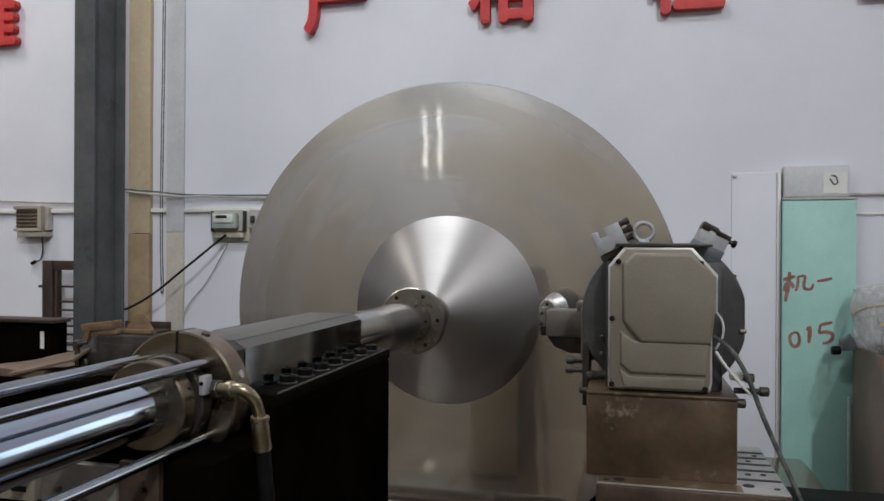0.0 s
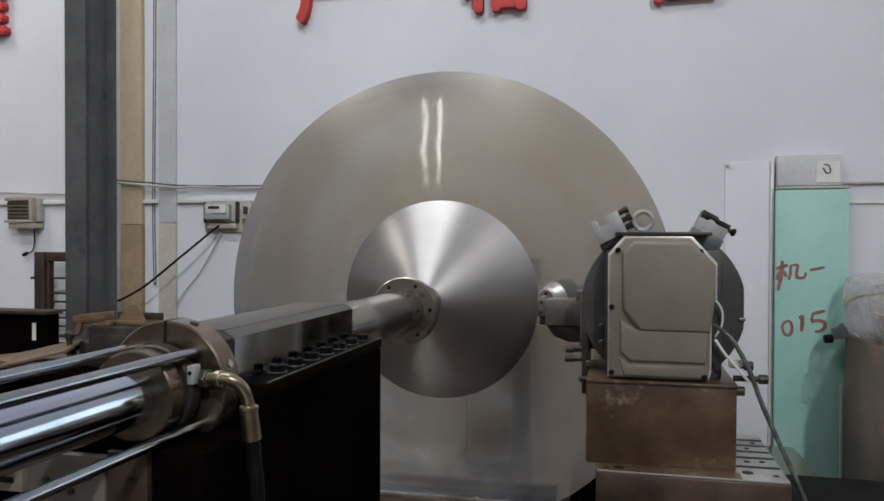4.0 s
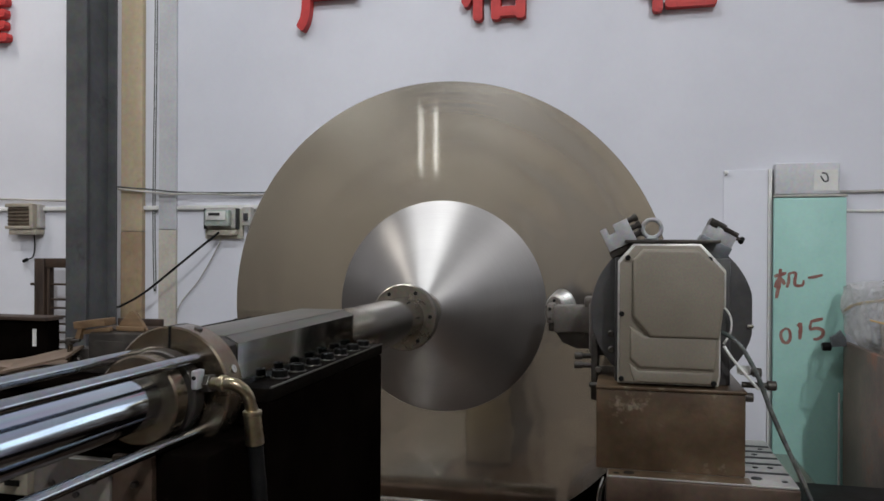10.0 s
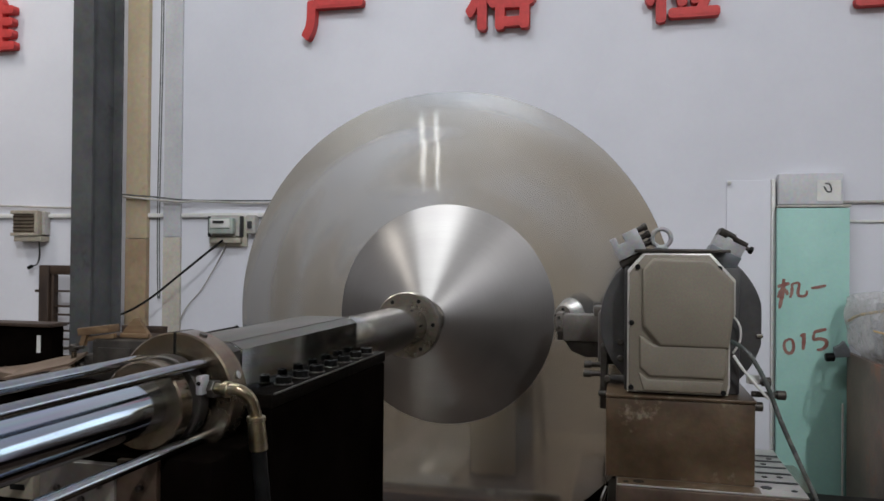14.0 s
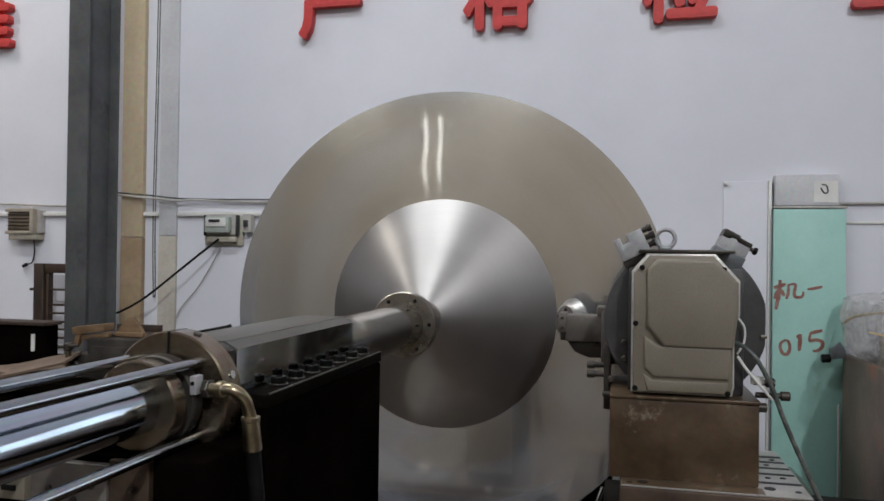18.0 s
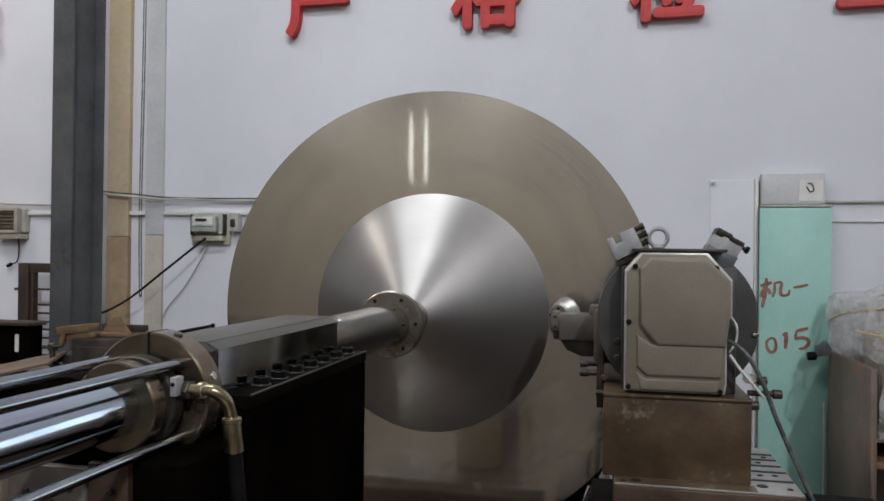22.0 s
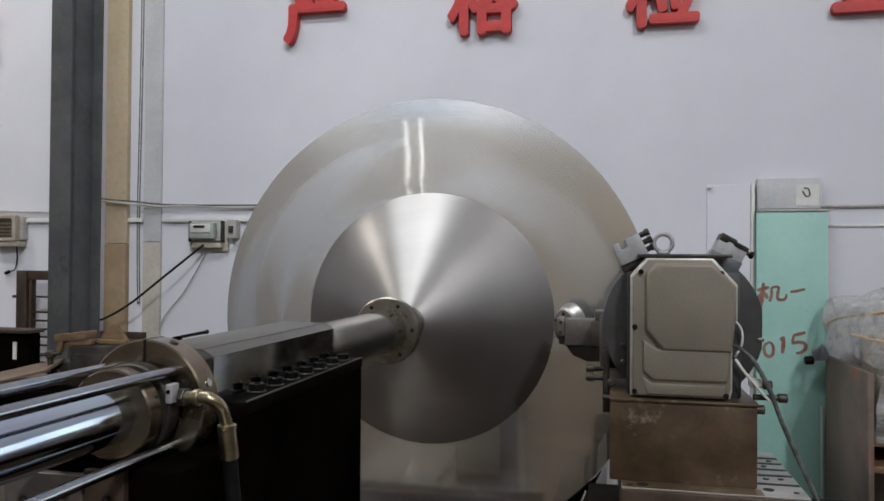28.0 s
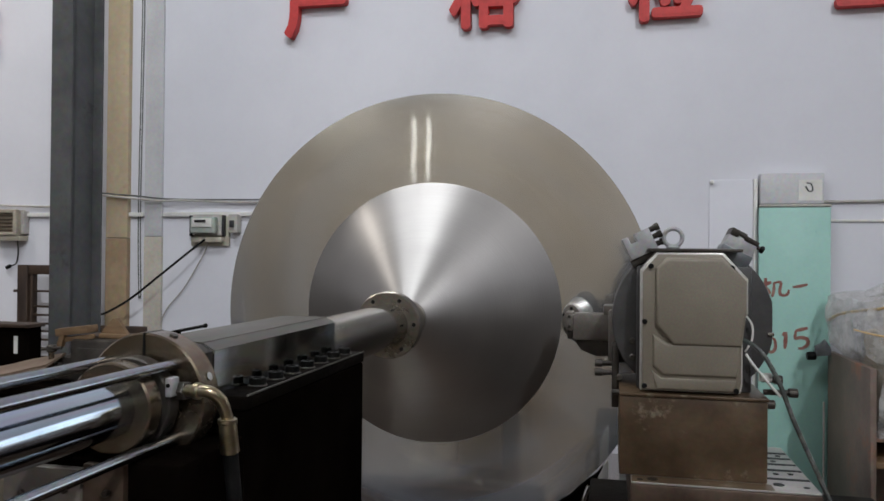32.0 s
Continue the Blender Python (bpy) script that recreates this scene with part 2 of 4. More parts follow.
BLOCK = surface("grey_tool_steel", (0.33, 0.33, 0.335), (0.43, 0.43, 0.435), 0.5, 0.3, scale=18, fine=120, bump=0.03, stain=((0.16, 0.14, 0.12), 24, 0.64))
CREAM = surface("aged_cream_plastic", (0.42, 0.39, 0.31), (0.52, 0.48, 0.39), 0.55, scale=8, stain=((0.30, 0.26, 0.19), 12, 0.64))
OLIVE = surface("olive_oiled_paint", (0.34, 0.275, 0.16), (0.46, 0.38, 0.23), 0.5, scale=6, fine=70, stain=((0.2, 0.15, 0.08), 8, 0.62))
BOLT = surface("black_oxide_screw", (0.003, 0.003, 0.003), (0.007, 0.0065, 0.006), 0.36, 0.0, scale=30, shine=0.15)
STEEL = surface("machined_steel", (0.30, 0.27, 0.23), (0.44, 0.40, 0.35), 0.33, 1.0, scale=14, fine=120, bump=0.04, stain=((0.14, 0.10, 0.07), 22, 0.64))
BRIGHT = surface("bright_steel", (0.5, 0.49, 0.47), (0.64, 0.63, 0.6), 0.24, 1.0, scale=14, fine=120, bump=0.02)
DULL = surface("dark_phosphate_steel", (0.042, 0.036, 0.031), (0.078, 0.068, 0.059), 0.46, 0.6, scale=12, fine=120, bump=0.05)
BROWN = surface("oil_browned_steel", (0.062, 0.037, 0.019), (0.15, 0.10, 0.058), 0.38, 0.3, scale=5, fine=90, bump=0.06, mixing=(0.36, 0.66), stain=((0.31, 0.255, 0.185), 8, 0.585))
SLIDE = surface("oiled_slide_steel", (0.33, 0.315, 0.29), (0.46, 0.44, 0.41), 0.35, 0.5, scale=9, fine=120, bump=0.03, stain=((0.12, 0.085, 0.06), 9, 0.6))
PLATE = surface("brown_oiled_plate", (0.05, 0.03, 0.02), (0.10, 0.066, 0.046), 0.4, 0.4, scale=8, fine=80)
COVER = surface("beige_cast_cover", (0.185, 0.158, 0.119), (0.25, 0.217, 0.168), 0.5, scale=3.5, fine=260, bump=0.03, mixing=(0.36, 0.66), stain=((0.255, 0.226, 0.18), 6, 0.60))
COVERRIM = surface("pale_cover_edge", (0.52, 0.50, 0.46), (0.66, 0.64, 0.6), 0.35, 0.2, scale=20)
BRASS = surface("yellow_zinc_brass", (0.36, 0.30, 0.19), (0.50, 0.43, 0.30), 0.32, 1.0, scale=25, fine=150, bump=0.03)
CABLE = surface("grey_cable_sheath", (0.075, 0.082, 0.077), (0.13, 0.138, 0.13), 0.26, scale=30)
TURRET = surface("dark_turret_steel", (0.040, 0.0385, 0.0385), (0.066, 0.063, 0.062), 0.5, 0.2, scale=9, fine=120, bump=0.03, stain=((0.10, 0.088, 0.075), 14, 0.62))
TOOLBLUE = surface("blue_grey_tool_steel", (0.13, 0.142, 0.152), (0.20, 0.212, 0.222), 0.42, 0.35, scale=16, fine=120, bump=0.03, stain=((0.08, 0.08, 0.08), 18, 0.62))
ARMGREY = surface("warm_grey_tool_steel", (0.125, 0.11, 0.097), (0.19, 0.168, 0.148), 0.42, 0.35, scale=14, fine=120, bump=0.03, stain=((0.08, 0.06, 0.045), 16, 0.62))
TANBOX = surface("yellowed_box_paint", (0.33, 0.285, 0.22), (0.42, 0.37, 0.295), 0.55, scale=8, stain=((0.25, 0.20, 0.14), 12, 0.64))
OLDBROWN = surface("brown_grille_paint", (0.16, 0.125, 0.085), (0.23, 0.185, 0.13), 0.6, scale=12)
GREEN = surface("mint_green_paint", (0.31, 0.56, 0.495), (0.36, 0.62, 0.55), 0.5, scale=2.5, fine=60, bump=0.03, stain=((0.19, 0.41, 0.345), 6, 0.68), speck=0.1)
REDPAINT = surface("faded_red_brush_paint", (0.24, 0.085, 0.065), (0.32, 0.17, 0.14), 0.6, scale=24)
RUSTPLATE = surface("brown_sheet_steel", (0.125, 0.088, 0.068), (0.205, 0.150, 0.120), 0.5, 0.1, scale=3, fine=60, stain=((0.27, 0.115, 0.058), 3.2, 0.56))


def film(name, colour, rough, bump, clear_part):
    """Crumpled plastic film: partly clear, with creases that catch the light."""
    m, n, l, p = nodes_of(name)
    co = n.new("ShaderNodeTexCoord")
    creases = n.new("ShaderNodeTexNoise")
    creases.inputs["Scale"].default_value, creases.inputs["Detail"].default_value, creases.inputs["Roughness"].default_value = 11, 8, 0.72
    l.new(co.outputs["Object"], creases.inputs["Vector"])
    bp = n.new("ShaderNodeBump")
    bp.inputs["Strength"].default_value, bp.inputs["Distance"].default_value = bump, 0.02
    l.new(creases.outputs["Fac"], bp.inputs["Height"])
    p.inputs["Base Color"].default_value, p.inputs["Roughness"].default_value = (*colour, 1), rough
    l.new(bp.outputs[0], p.inputs["Normal"])
    clear = n.new("ShaderNodeBsdfTransparent")
    clear.inputs[0].default_value = (0.97, 0.97, 0.97, 1)
    share = n.new("ShaderNodeMapRange")
    share.inputs["From Min"].default_value, share.inputs["From Max"].default_value = 0.36, 0.64
    share.inputs["To Min"].default_value, share.inputs["To Max"].default_value = clear_part
    l.new(creases.outputs["Fac"], share.inputs[0])
    mix = n.new("ShaderNodeMixShader")
    l.new(share.outputs[0], mix.inputs[0])
    l.new(p.outputs[0], mix.inputs[1])
    l.new(clear.outputs[0], mix.inputs[2])
    l.new(mix.outputs[0], n["Material Output"].inputs["Surface"])
    return m


WRAP = film("crumpled_clear_wrap", (0.70, 0.69, 0.67), 0.14, 1.0, (0.86, 0.42))
PAPER = surface("brown_wrapping_paper", (0.33, 0.265, 0.195), (0.46, 0.385, 0.30), 0.7, scale=6, fine=50, bump=0.1, stain=((0.22, 0.165, 0.115), 7, 0.6))
WOOD = surface("pale_crate_wood", (0.125, 0.070, 0.032), (0.205, 0.125, 0.062), 0.6, scale=5, fine=60, bump=0.1, stretch=(1, 6, 6))
WOODDARK = surface("dark_old_wood", (0.024, 0.013, 0.008), (0.055, 0.031, 0.018), 0.6, scale=5, fine=50, bump=0.1, stretch=(6, 6, 1))
CARD = surface("brown_cardboard", (0.125, 0.082, 0.055), (0.185, 0.128, 0.09), 0.75, scale=6)
ORANGE = surface("orange_cable", (0.62, 0.40, 0.16), (0.72, 0.50, 0.24), 0.45, scale=12)
# the sheet's last tuple is its bluish painted sheen: tint, roughness, lean, direction
SHEET = turned("polished_sheet_steel", (0.615, 0.572, 0.51), (0.67, 0.627, 0.562), 90, 0.006, (0.055, 0.5), (0.24, 0.2), 0.62, "BECKMANN", ((0.61, 0.68, 0.79), 0.45, 0.34, radians(-30)))
CONE = turned("spun_cone_steel", (0.312, 0.296, 0.284), (0.425, 0.406, 0.392), 700, 0.004, (0.37, 0.25), (0.54, 0.1), 0.5, "GGX")
ROLLER = surface("ground_roller_steel", (0.36, 0.35, 0.335), (0.50, 0.49, 0.47), 0.40, 1.0, scale=30, fine=150, bump=0.03, stain=((0.16, 0.135, 0.11), 30, 0.6))
WALLTUBE = glow("wall_lamp_tube", (0.93, 0.97, 1.0), 5)
# shade of the unlit hall, put into the side walls' colour
HALLDARK = surface("unlit_hall_tone", (0.075, 0.062, 0.05), (0.12, 0.10, 0.083), 0.6, scale=0.8, fine=25)
TUBE = glow("lamp_tube", (0.93, 0.97, 1.0), 5)
BEDGREY = surface("grey_brown_bed_paint", (0.085, 0.055, 0.037), (0.14, 0.095, 0.066), 0.04, scale=4, fine=70, bump=0.0, spread=0.01, stain=((0.12, 0.09, 0.06), 6, 0.6))
# glow of the added window that the ram mirrors
RAM_GLOW = glow("ram_highlight_glow", (0.84, 0.92, 1.0), 1.7)

# ---- builders ----
ORIGIN = {}


def thing(name, at, label, category, group="", kind=""):
    ob = new(name)
    ob.empty_display_size = 0.1
    ob.location = at
    ORIGIN[ob] = Vector(at)
    return tagged(ob, label, category, group, kind)


def part(name, bm, material, parent, label="", smooth=True):
    """Links a bmesh, drawn in world places, as one mesh under a thing or a part."""
    at = ORIGIN[parent]
    bmesh.ops.translate(bm, verts=bm.verts, vec=-at)
    me = bpy.data.meshes.new(name)
    bm.normal_update()
    bm.to_mesh(me)
    bm.free()
    me.materials.append(material)
    if smooth:
        for f in me.polygons:
            f.use_smooth = True
        me.set_sharp_from_angle(angle=radians(32))
    ob = new(name, me)
    ob.parent = parent
    ORIGIN[ob] = at
    return tagged(ob, label)


def single(name, bm, material, at, label, category, group="", kind="", smooth=True):
    """A thing that is one mesh."""
    at = Vector(at)
    bmesh.ops.translate(bm, verts=bm.verts, vec=-at)
    me = bpy.data.meshes.new(name)
    bm.normal_update()
    bm.to_mesh(me)
    bm.free()
    me.materials.append(material)
    if smooth:
        for f in me.polygons:
            f.use_smooth = True
        me.set_sharp_from_angle(angle=radians(32))
    ob = new(name, me)
    ob.location = at
    ORIGIN[ob] = at
    return tagged(ob, label, category, group, kind)


def add_box(bm, x0, x1, y0, y1, z0, z1, bev=0.0, m=None, seg=2):
    r = bmesh.ops.create_cube(bm, size=1)
    vs = r["verts"]
    bmesh.ops.scale(bm, verts=vs, vec=(x1 - x0, y1 - y0, z1 - z0))
    bmesh.ops.translate(bm, verts=vs, vec=((x0 + x1) / 2, (y0 + y1) / 2, (z0 + z1) / 2))
    if bev:
        es = list({e for v in vs for e in v.link_edges})
        g = bmesh.ops.bevel(bm, geom=es, offset=bev, segments=seg, affect="EDGES", profile=0.5)
        vs = list({v for f in g["faces"] for v in f.verts} | {v for v in vs if v.is_valid})
    if m is not None:
        bmesh.ops.transform(bm, verts=vs, matrix=m)
    return vs


def box(x0, x1, y0, y1, z0, z1, bev=0.0, m=None, seg=2):
    bm = bmesh.new()
    add_box(bm, x0, x1, y0, y1, z0, z1, bev, None, seg)
    if m is not None:
        bm.transform(m)
    return bm


def add_lathe(bm, profile, seg, m):
    """Turns (radius, height) pairs round z, then places them by m. Ends at radius 0 close."""
    rings = []
    for r, h in profile:
        if r < 1e-6:
            rings.append([bm.verts.new(m @ Vector((0, 0, h)))])
        else:
            rings.append([bm.verts.new(m @ Vector((r * math.cos(a), r * math.sin(a), h))) for a in [2 * math.pi * i / seg for i in range(seg)]])
    for a, b in zip(rings, rings[1:]):
        for i in range(seg):
            j = (i + 1) % seg
            if len(a) == 1 and len(b) == 1:
                continue
            if len(a) == 1:
                bm.faces.new((a[0], b[j], b[i]))
            elif len(b) == 1:
                bm.faces.new((a[i], a[j], b[0]))
            else:
                bm.faces.new((a[i], a[j], b[j], b[i]))
    return rings


def lathe(profile, seg, m):
    bm = bmesh.new()
    add_lathe(bm, profile, seg, m)
    bmesh.ops.recalc_face_normals(bm, faces=bm.faces)
    return bm


def along(p0, p1):
    """A pose at p0 with its z axis towards p1."""
    d = Vector(p1) - Vector(p0)
    return Matrix.Translation(p0) @ d.to_track_quat("Z", "Y").to_matrix().to_4x4()


def rod(p0, p1, r, seg=24, chamfer=0.0, r1=None):
    n = (Vector(p1) - Vector(p0)).length
    q = r if r1 is None else r1
    c = chamfer
    prof = [(0, 0), (r - c, 0)] + ([(r, c)] if c else []) + ([(q, n - c)] if c else []) + [(q - c, n), (0, n)]
    return lathe(prof, seg, along(p0, p1))


def join(*bms):
    out = bms[0]
    for b in bms[1:]:
        me = bpy.data.meshes.new("tmp")
        b.to_mesh(me)
        b.free()
        out.from_mesh(me)
        bpy.data.meshes.remove(me)
    return out


def smooth_line(pts, steps=8):
    """A Catmull-Rom line through the points."""
    pts = [Vector(p) for p in pts]
    ext = [2 * pts[0] - pts[1]] + pts + [2 * pts[-1] - pts[-2]]
    out = []
    for a, b, c, d in zip(ext, ext[1:], ext[2:], ext[3:]):
        for k in range(steps):
            t = k / steps
            out.append(0.5 * (2 * b + (c - a) * t + (2 * a - 5 * b + 4 * c - d) * t * t + (3 * b - a - 3 * c + d) * t ** 3))
    return out + [pts[-1]]


def tube(pts, r, seg=12, steps=8):
    line = smooth_line(pts, steps) if steps > 1 else [Vector(p) for p in pts]
    bm = bmesh.new()
    rings, side = [], None
    for i, p in enumerate(line):
        d = (line[min(i + 1, len(line) - 1)] - line[max(i - 1, 0)]).normalized()
        if side is None:
            side = d.orthogonal().normalized()
        side = (side - side.dot(d) * d).normalized()
        up = d.cross(side)
        rings.append([bm.verts.new(p + r * (math.cos(a) * side + math.sin(a) * up)) for a in [2 * math.pi * k / seg for k in range(seg)]])
    for a, b in zip(rings, rings[1:]):
        for k in range(seg):
            bm.faces.new((a[k], a[(k + 1) % seg], b[(k + 1) % seg], b[k]))
    bm.faces.new(rings[0][::-1])
    bm.faces.new(rings[-1])
    bmesh.ops.recalc_face_normals(bm, faces=bm.faces)
    return bm


def prism(poly, y0, y1, bev=0.0, seg=2):
    """A plate from an (x, z) outline, from y0 (front) to y1; bev rounds its front edge."""
    bm = bmesh.new()
    front = [bm.verts.new((x, y0, z)) for x, z in poly]
    back = [bm.verts.new((x, y1, z)) for x, z in poly]
    f = bm.faces.new(front)
    bm.faces.new(back[::-1])
    n = len(poly)
    for i in range(n):
        j = (i + 1) % n
        bm.faces.new((front[i], back[i], back[j], front[j]))
    bmesh.ops.recalc_face_normals(bm, faces=bm.faces)
    if bev:
        bmesh.ops.bevel(bm, geom=list(f.edges), offset=bev, segments=seg, affect="EDGES", profile=0.5)
    return bm


def socket_bolt(parent, p0, p1, r, name="bolt", material=None, sub=True):
    """A socket-head cap screw from its seat p0 to the top of its head p1."""
    n = (Vector(p1) - Vector(p0)).length
    prof = [(0, 0), (r, 0), (r, n * 0.9), (r * 0.9, n), (r * 0.52, n), (r * 0.5, n * 0.55), (0, n * 0.5)]
    return part(name, lathe(prof, 14, along(p0, p1)), material or DULL, parent)


def lettering(text, size, depth, m, bold=0.0):
    """Characters of the built-in font as a bmesh, facing -y in the world, at the pose m."""
    cu = bpy.data.curves.new("letters", "FONT")
    cu.body, cu.size, cu.extrude, cu.resolution_u = text, size, depth / 2, 3
    cu.align_x, cu.align_y = "CENTER", "BOTTOM_BASELINE"
    ob = bpy.data.objects.new("letters", cu)
    scene.collection.objects.link(ob)
    bpy.context.view_layer.update()
    me = bpy.data.meshes.new_from_object(ob.evaluated_get(bpy.context.evaluated_depsgraph_get()))
    bm = bmesh.new()
    # heavy strokes: the same character laid over itself, shifted by half the extra width, each a little deeper than the last
    shifts = [(0, 0)] + ([(math.cos(k * math.pi / 4) * bold, math.sin(k * math.pi / 4) * bold) for k in range(8)] if bold else [])
    for k, (dx, dz) in enumerate(shifts):
        one = bmesh.new()
        one.from_mesh(me)
        one.transform(Matrix.Translation((dx, dz, -0.0003 * k)))
        bm = join(bm, one)
    bpy.data.objects.remove(ob)
    bpy.data.meshes.remove(me)
    bm.transform(m @ pose(0, 0, 0, 90, 0, 0))
    return bm

# ---- the hall ----
add_part = part
YW = 4.0
single("floor", box(-8, 6, -10, YW, -0.2, 0), CONCRETE, (0, 0, 0), "dark oil-stained concrete workshop floor", "floor", kind="structure")
WX0, WX1, WZ0, WZ1 = 2.45, 3.75, 1.15, 2.30
single("wall_back", join(box(-8, WX0, YW, YW + 0.24, 0, ROOF_Z), box(WX1, 6, YW, YW + 0.24, 0, ROOF_Z), box(WX0, WX1, YW, YW + 0.24, 0, WZ0), box(WX0, WX1, YW, YW + 0.24, WZ1, ROOF_Z)), WHITE, (0, YW, 0), "white painted workshop wall with faint stains", "wall", kind="structure")
# unseen window, added so the chromed ram mirrors a bright streak
win = thing("ram_glow_window", (WX0, YW, WZ0), "unseen glowing window added to light the chromed ram", "window", kind="structure")
part("left_jamb", box(WX0, WX0 + 0.05, YW + 0.05, YW + 0.12, WZ0, WZ1, 0.004), PVC, win)
part("right_jamb", box(WX1 - 0.05, WX1, YW + 0.05, YW + 0.12, WZ0, WZ1, 0.004), PVC, win)
part("head", box(WX0 + 0.05, WX1 - 0.05, YW + 0.05, YW + 0.12, WZ1 - 0.05, WZ1, 0.004), PVC, win)
part("sill", box(WX0 + 0.05, WX1 - 0.05, YW + 0.02, YW + 0.12, WZ0, WZ0 + 0.05, 0.004), PVC, win)
part("mullion", box(3.08, 3.12, YW + 0.05, YW + 0.12, WZ0 + 0.05, WZ1 - 0.05, 0.004), PVC, win)
for a, b in ((WX0 + 0.05, 3.08), (3.12, WX1 - 0.05)):
    part("pane", box(a, b, YW + 0.08, YW + 0.09, WZ0 + 0.05, WZ1 - 0.05), RAM_GLOW, win, "glowing pane mirrored in the ram")
# side walls are out of view; dark lower halves give steel something dark to mirror
side_wall = thing("wall_left", (-8.24, 0, 0), "unseen side wall, darkened below for reflections, white above", "wall", kind="structure")
part("lower_wall", box(-8.24, -8, -10, YW, 0, 2.2), HALLDARK, side_wall, "brown-grey lower wall standing in for the unlit hall")
part("upper_wall", box(-8.24, -8, -10, YW, 2.2, ROOF_Z), HALLWHITE, side_wall)
side_wall = thing("wall_right", (6, 0, 0), "unseen side wall, darkened below for reflections, white above", "wall", kind="structure")
part("lower_wall", box(6, 6.24, -10, YW, 0, 2.2), HALLDARK, side_wall, "brown-grey lower wall standing in for the unlit hall")
part("upper_wall", box(6, 6.24, -10, YW, 2.2, ROOF_Z), HALLWHITE, side_wall)
endwall = thing("wall_front", (0, -10, 0), "two-tone workshop end wall, beige below and white above", "wall", kind="structure")
part("lower_wall", box(-8, 6, -10.24, -10, 0, 4.5), HALL, endwall)
part("upper_wall", box(-8, 6, -10.24, -10, 4.5, ROOF_Z), HALLWHITE, endwall, "white upper part")
single("ceiling", box(-8, 6, -10, YW, ROOF_Z, ROOF_Z + 0.2), ROOF, (0, 0, ROOF_Z), "pale sheet metal workshop ceiling", "ceiling", kind="structure")


def batten(x, y, z, watts, across, tint):
    spin = Matrix.Translation((x, y, 0)) @ pose(0, 0, 0, 0, 0, 90 if across else 0) @ Matrix.Translation((-x, -y, 0))

    def part(*args):
        args[1].transform(spin)
        return add_part(*args)

    lamp = thing("tube_lamp", (x, y, z), "white twin tube batten hanging from the ceiling", "lamp", "ceiling battens")
    part("channel", box(x - 0.06, x + 0.06, y - 0.62, y + 0.62, z + 0.03, z + 0.08, 0.008), PVC, lamp)
    for dx in (-0.075, 0.075):
        part("tube", rod((x + dx, y - 0.58, z), (x + dx, y + 0.58, z), 0.014, 14), TUBE, lamp, "glowing white tube")
        light = bpy.data.lights.new("tube_light", "AREA")
        light.shape, light.size, light.size_y, light.energy, light.color = "RECTANGLE", 0.035, 1.15, watts, tint
        ob = new("tube_light", light)
        ob.parent = lamp
        ob.matrix_basis = pose(0, 0, 0, 0, 0, 90 if across else 0) @ Matrix.Translation((dx, 0, -0.02))
    for dy in (-0.6, 0.6):
        part("end_cap", box(x - 0.1, x + 0.1, y + dy - 0.02, y + dy + 0.02, z - 0.02, z + 0.05, 0.004), PVC, lamp)
        part("hanger", rod((x, y + dy * 0.7, z + 0.08), (x, y + dy * 0.7, ROOF_Z), 0.006, 8), DULL, lamp)


for row in BATTENS:
    batten(*row)

for ux, uz, ul in UPRIGHT:
    lamp = thing("wall_tube_lamp", (ux, -10, uz), "upright white tube lamp on the end wall", "lamp", "upright wall lamps")
    part("back", box(ux - 0.03, ux + 0.03, -10, -9.96, uz - 0.04, uz + ul + 0.04, 0.004), PVC, lamp)
    part("tube", rod((ux, -9.94, uz), (ux, -9.94, uz + ul), 0.019, 14), WALLTUBE, lamp, "glowing white tube")

(fx, fy, fz), aim, watts = FLOOD
stand = thing("flood_lamp", (fx, fy, ROOF_Z), "black flood lamp hanging from the workshop roof", "lamp")
part("pole", rod((fx, fy, fz + 0.16), (fx, fy, ROOF_Z), 0.014, 12), DULL, stand)
turned_to = look((fx, fy, fz), aim)
part("housing", box(-0.23, 0.23, -0.18, 0.18, 0.005, 0.09, 0.01, turned_to), DARKPLASTIC, stand)
part("yoke", box(-0.02, 0.02, 0.18, 0.22, 0.01, 0.12, 0.003, turned_to), DULL, stand)
beam = bpy.data.lights.new("flood_light", "AREA")
beam.shape, beam.size, beam.size_y, beam.energy, beam.color = "RECTANGLE", 0.3, 0.22, watts, (0.94, 0.965, 1.0)
lit = new("flood_light", beam)
lit.parent = stand
lit.matrix_basis = Matrix.Translation((-fx, -fy, -ROOF_Z)) @ turned_to

# ---- on the back wall ----
col = thing("steel_column", (-2.33, 3.65, 0), "dark grey painted steel H column by the wall", "column")
part("front_flange", box(-2.403, -2.277, 3.50, 3.515, 0, ROOF_Z, 0.002), GREY, col)
part("web", box(-2.342, -2.330, 3.515, 3.745, 0, ROOF_Z), GREY, col)
part("back_flange", box(-2.403, -2.277, 3.745, 3.76, 0, ROOF_Z, 0.002), GREY, col)
part("base_plate", box(-2.48, -2.19, 3.42, 3.80, 0, 0.02, 0.003), GREY, col)

pil = thing("wall_pilaster", (-2.35, YW, 0), "tan painted wall pilaster with brown worn foot", "pilaster", kind="structure")
part("upper_face", box(-2.405, -2.262, YW - 0.035, YW, 1.41, ROOF_Z, 0.003), TAN, pil)
part("lower_face", box(-2.405, -2.262, YW - 0.037, YW, 0, 1.407, 0.003), TANDARK, pil, "darker brown lower part")
strip = thing("wall_strip", (-2.1, YW, 0), "pale grey vertical wall strip with dusty beige foot", "wall strip", kind="structure")
part("upper_face", box(-2.16, -2.046, YW - 0.02, YW, 1.42, ROOF_Z, 0.003), STRIP, strip)
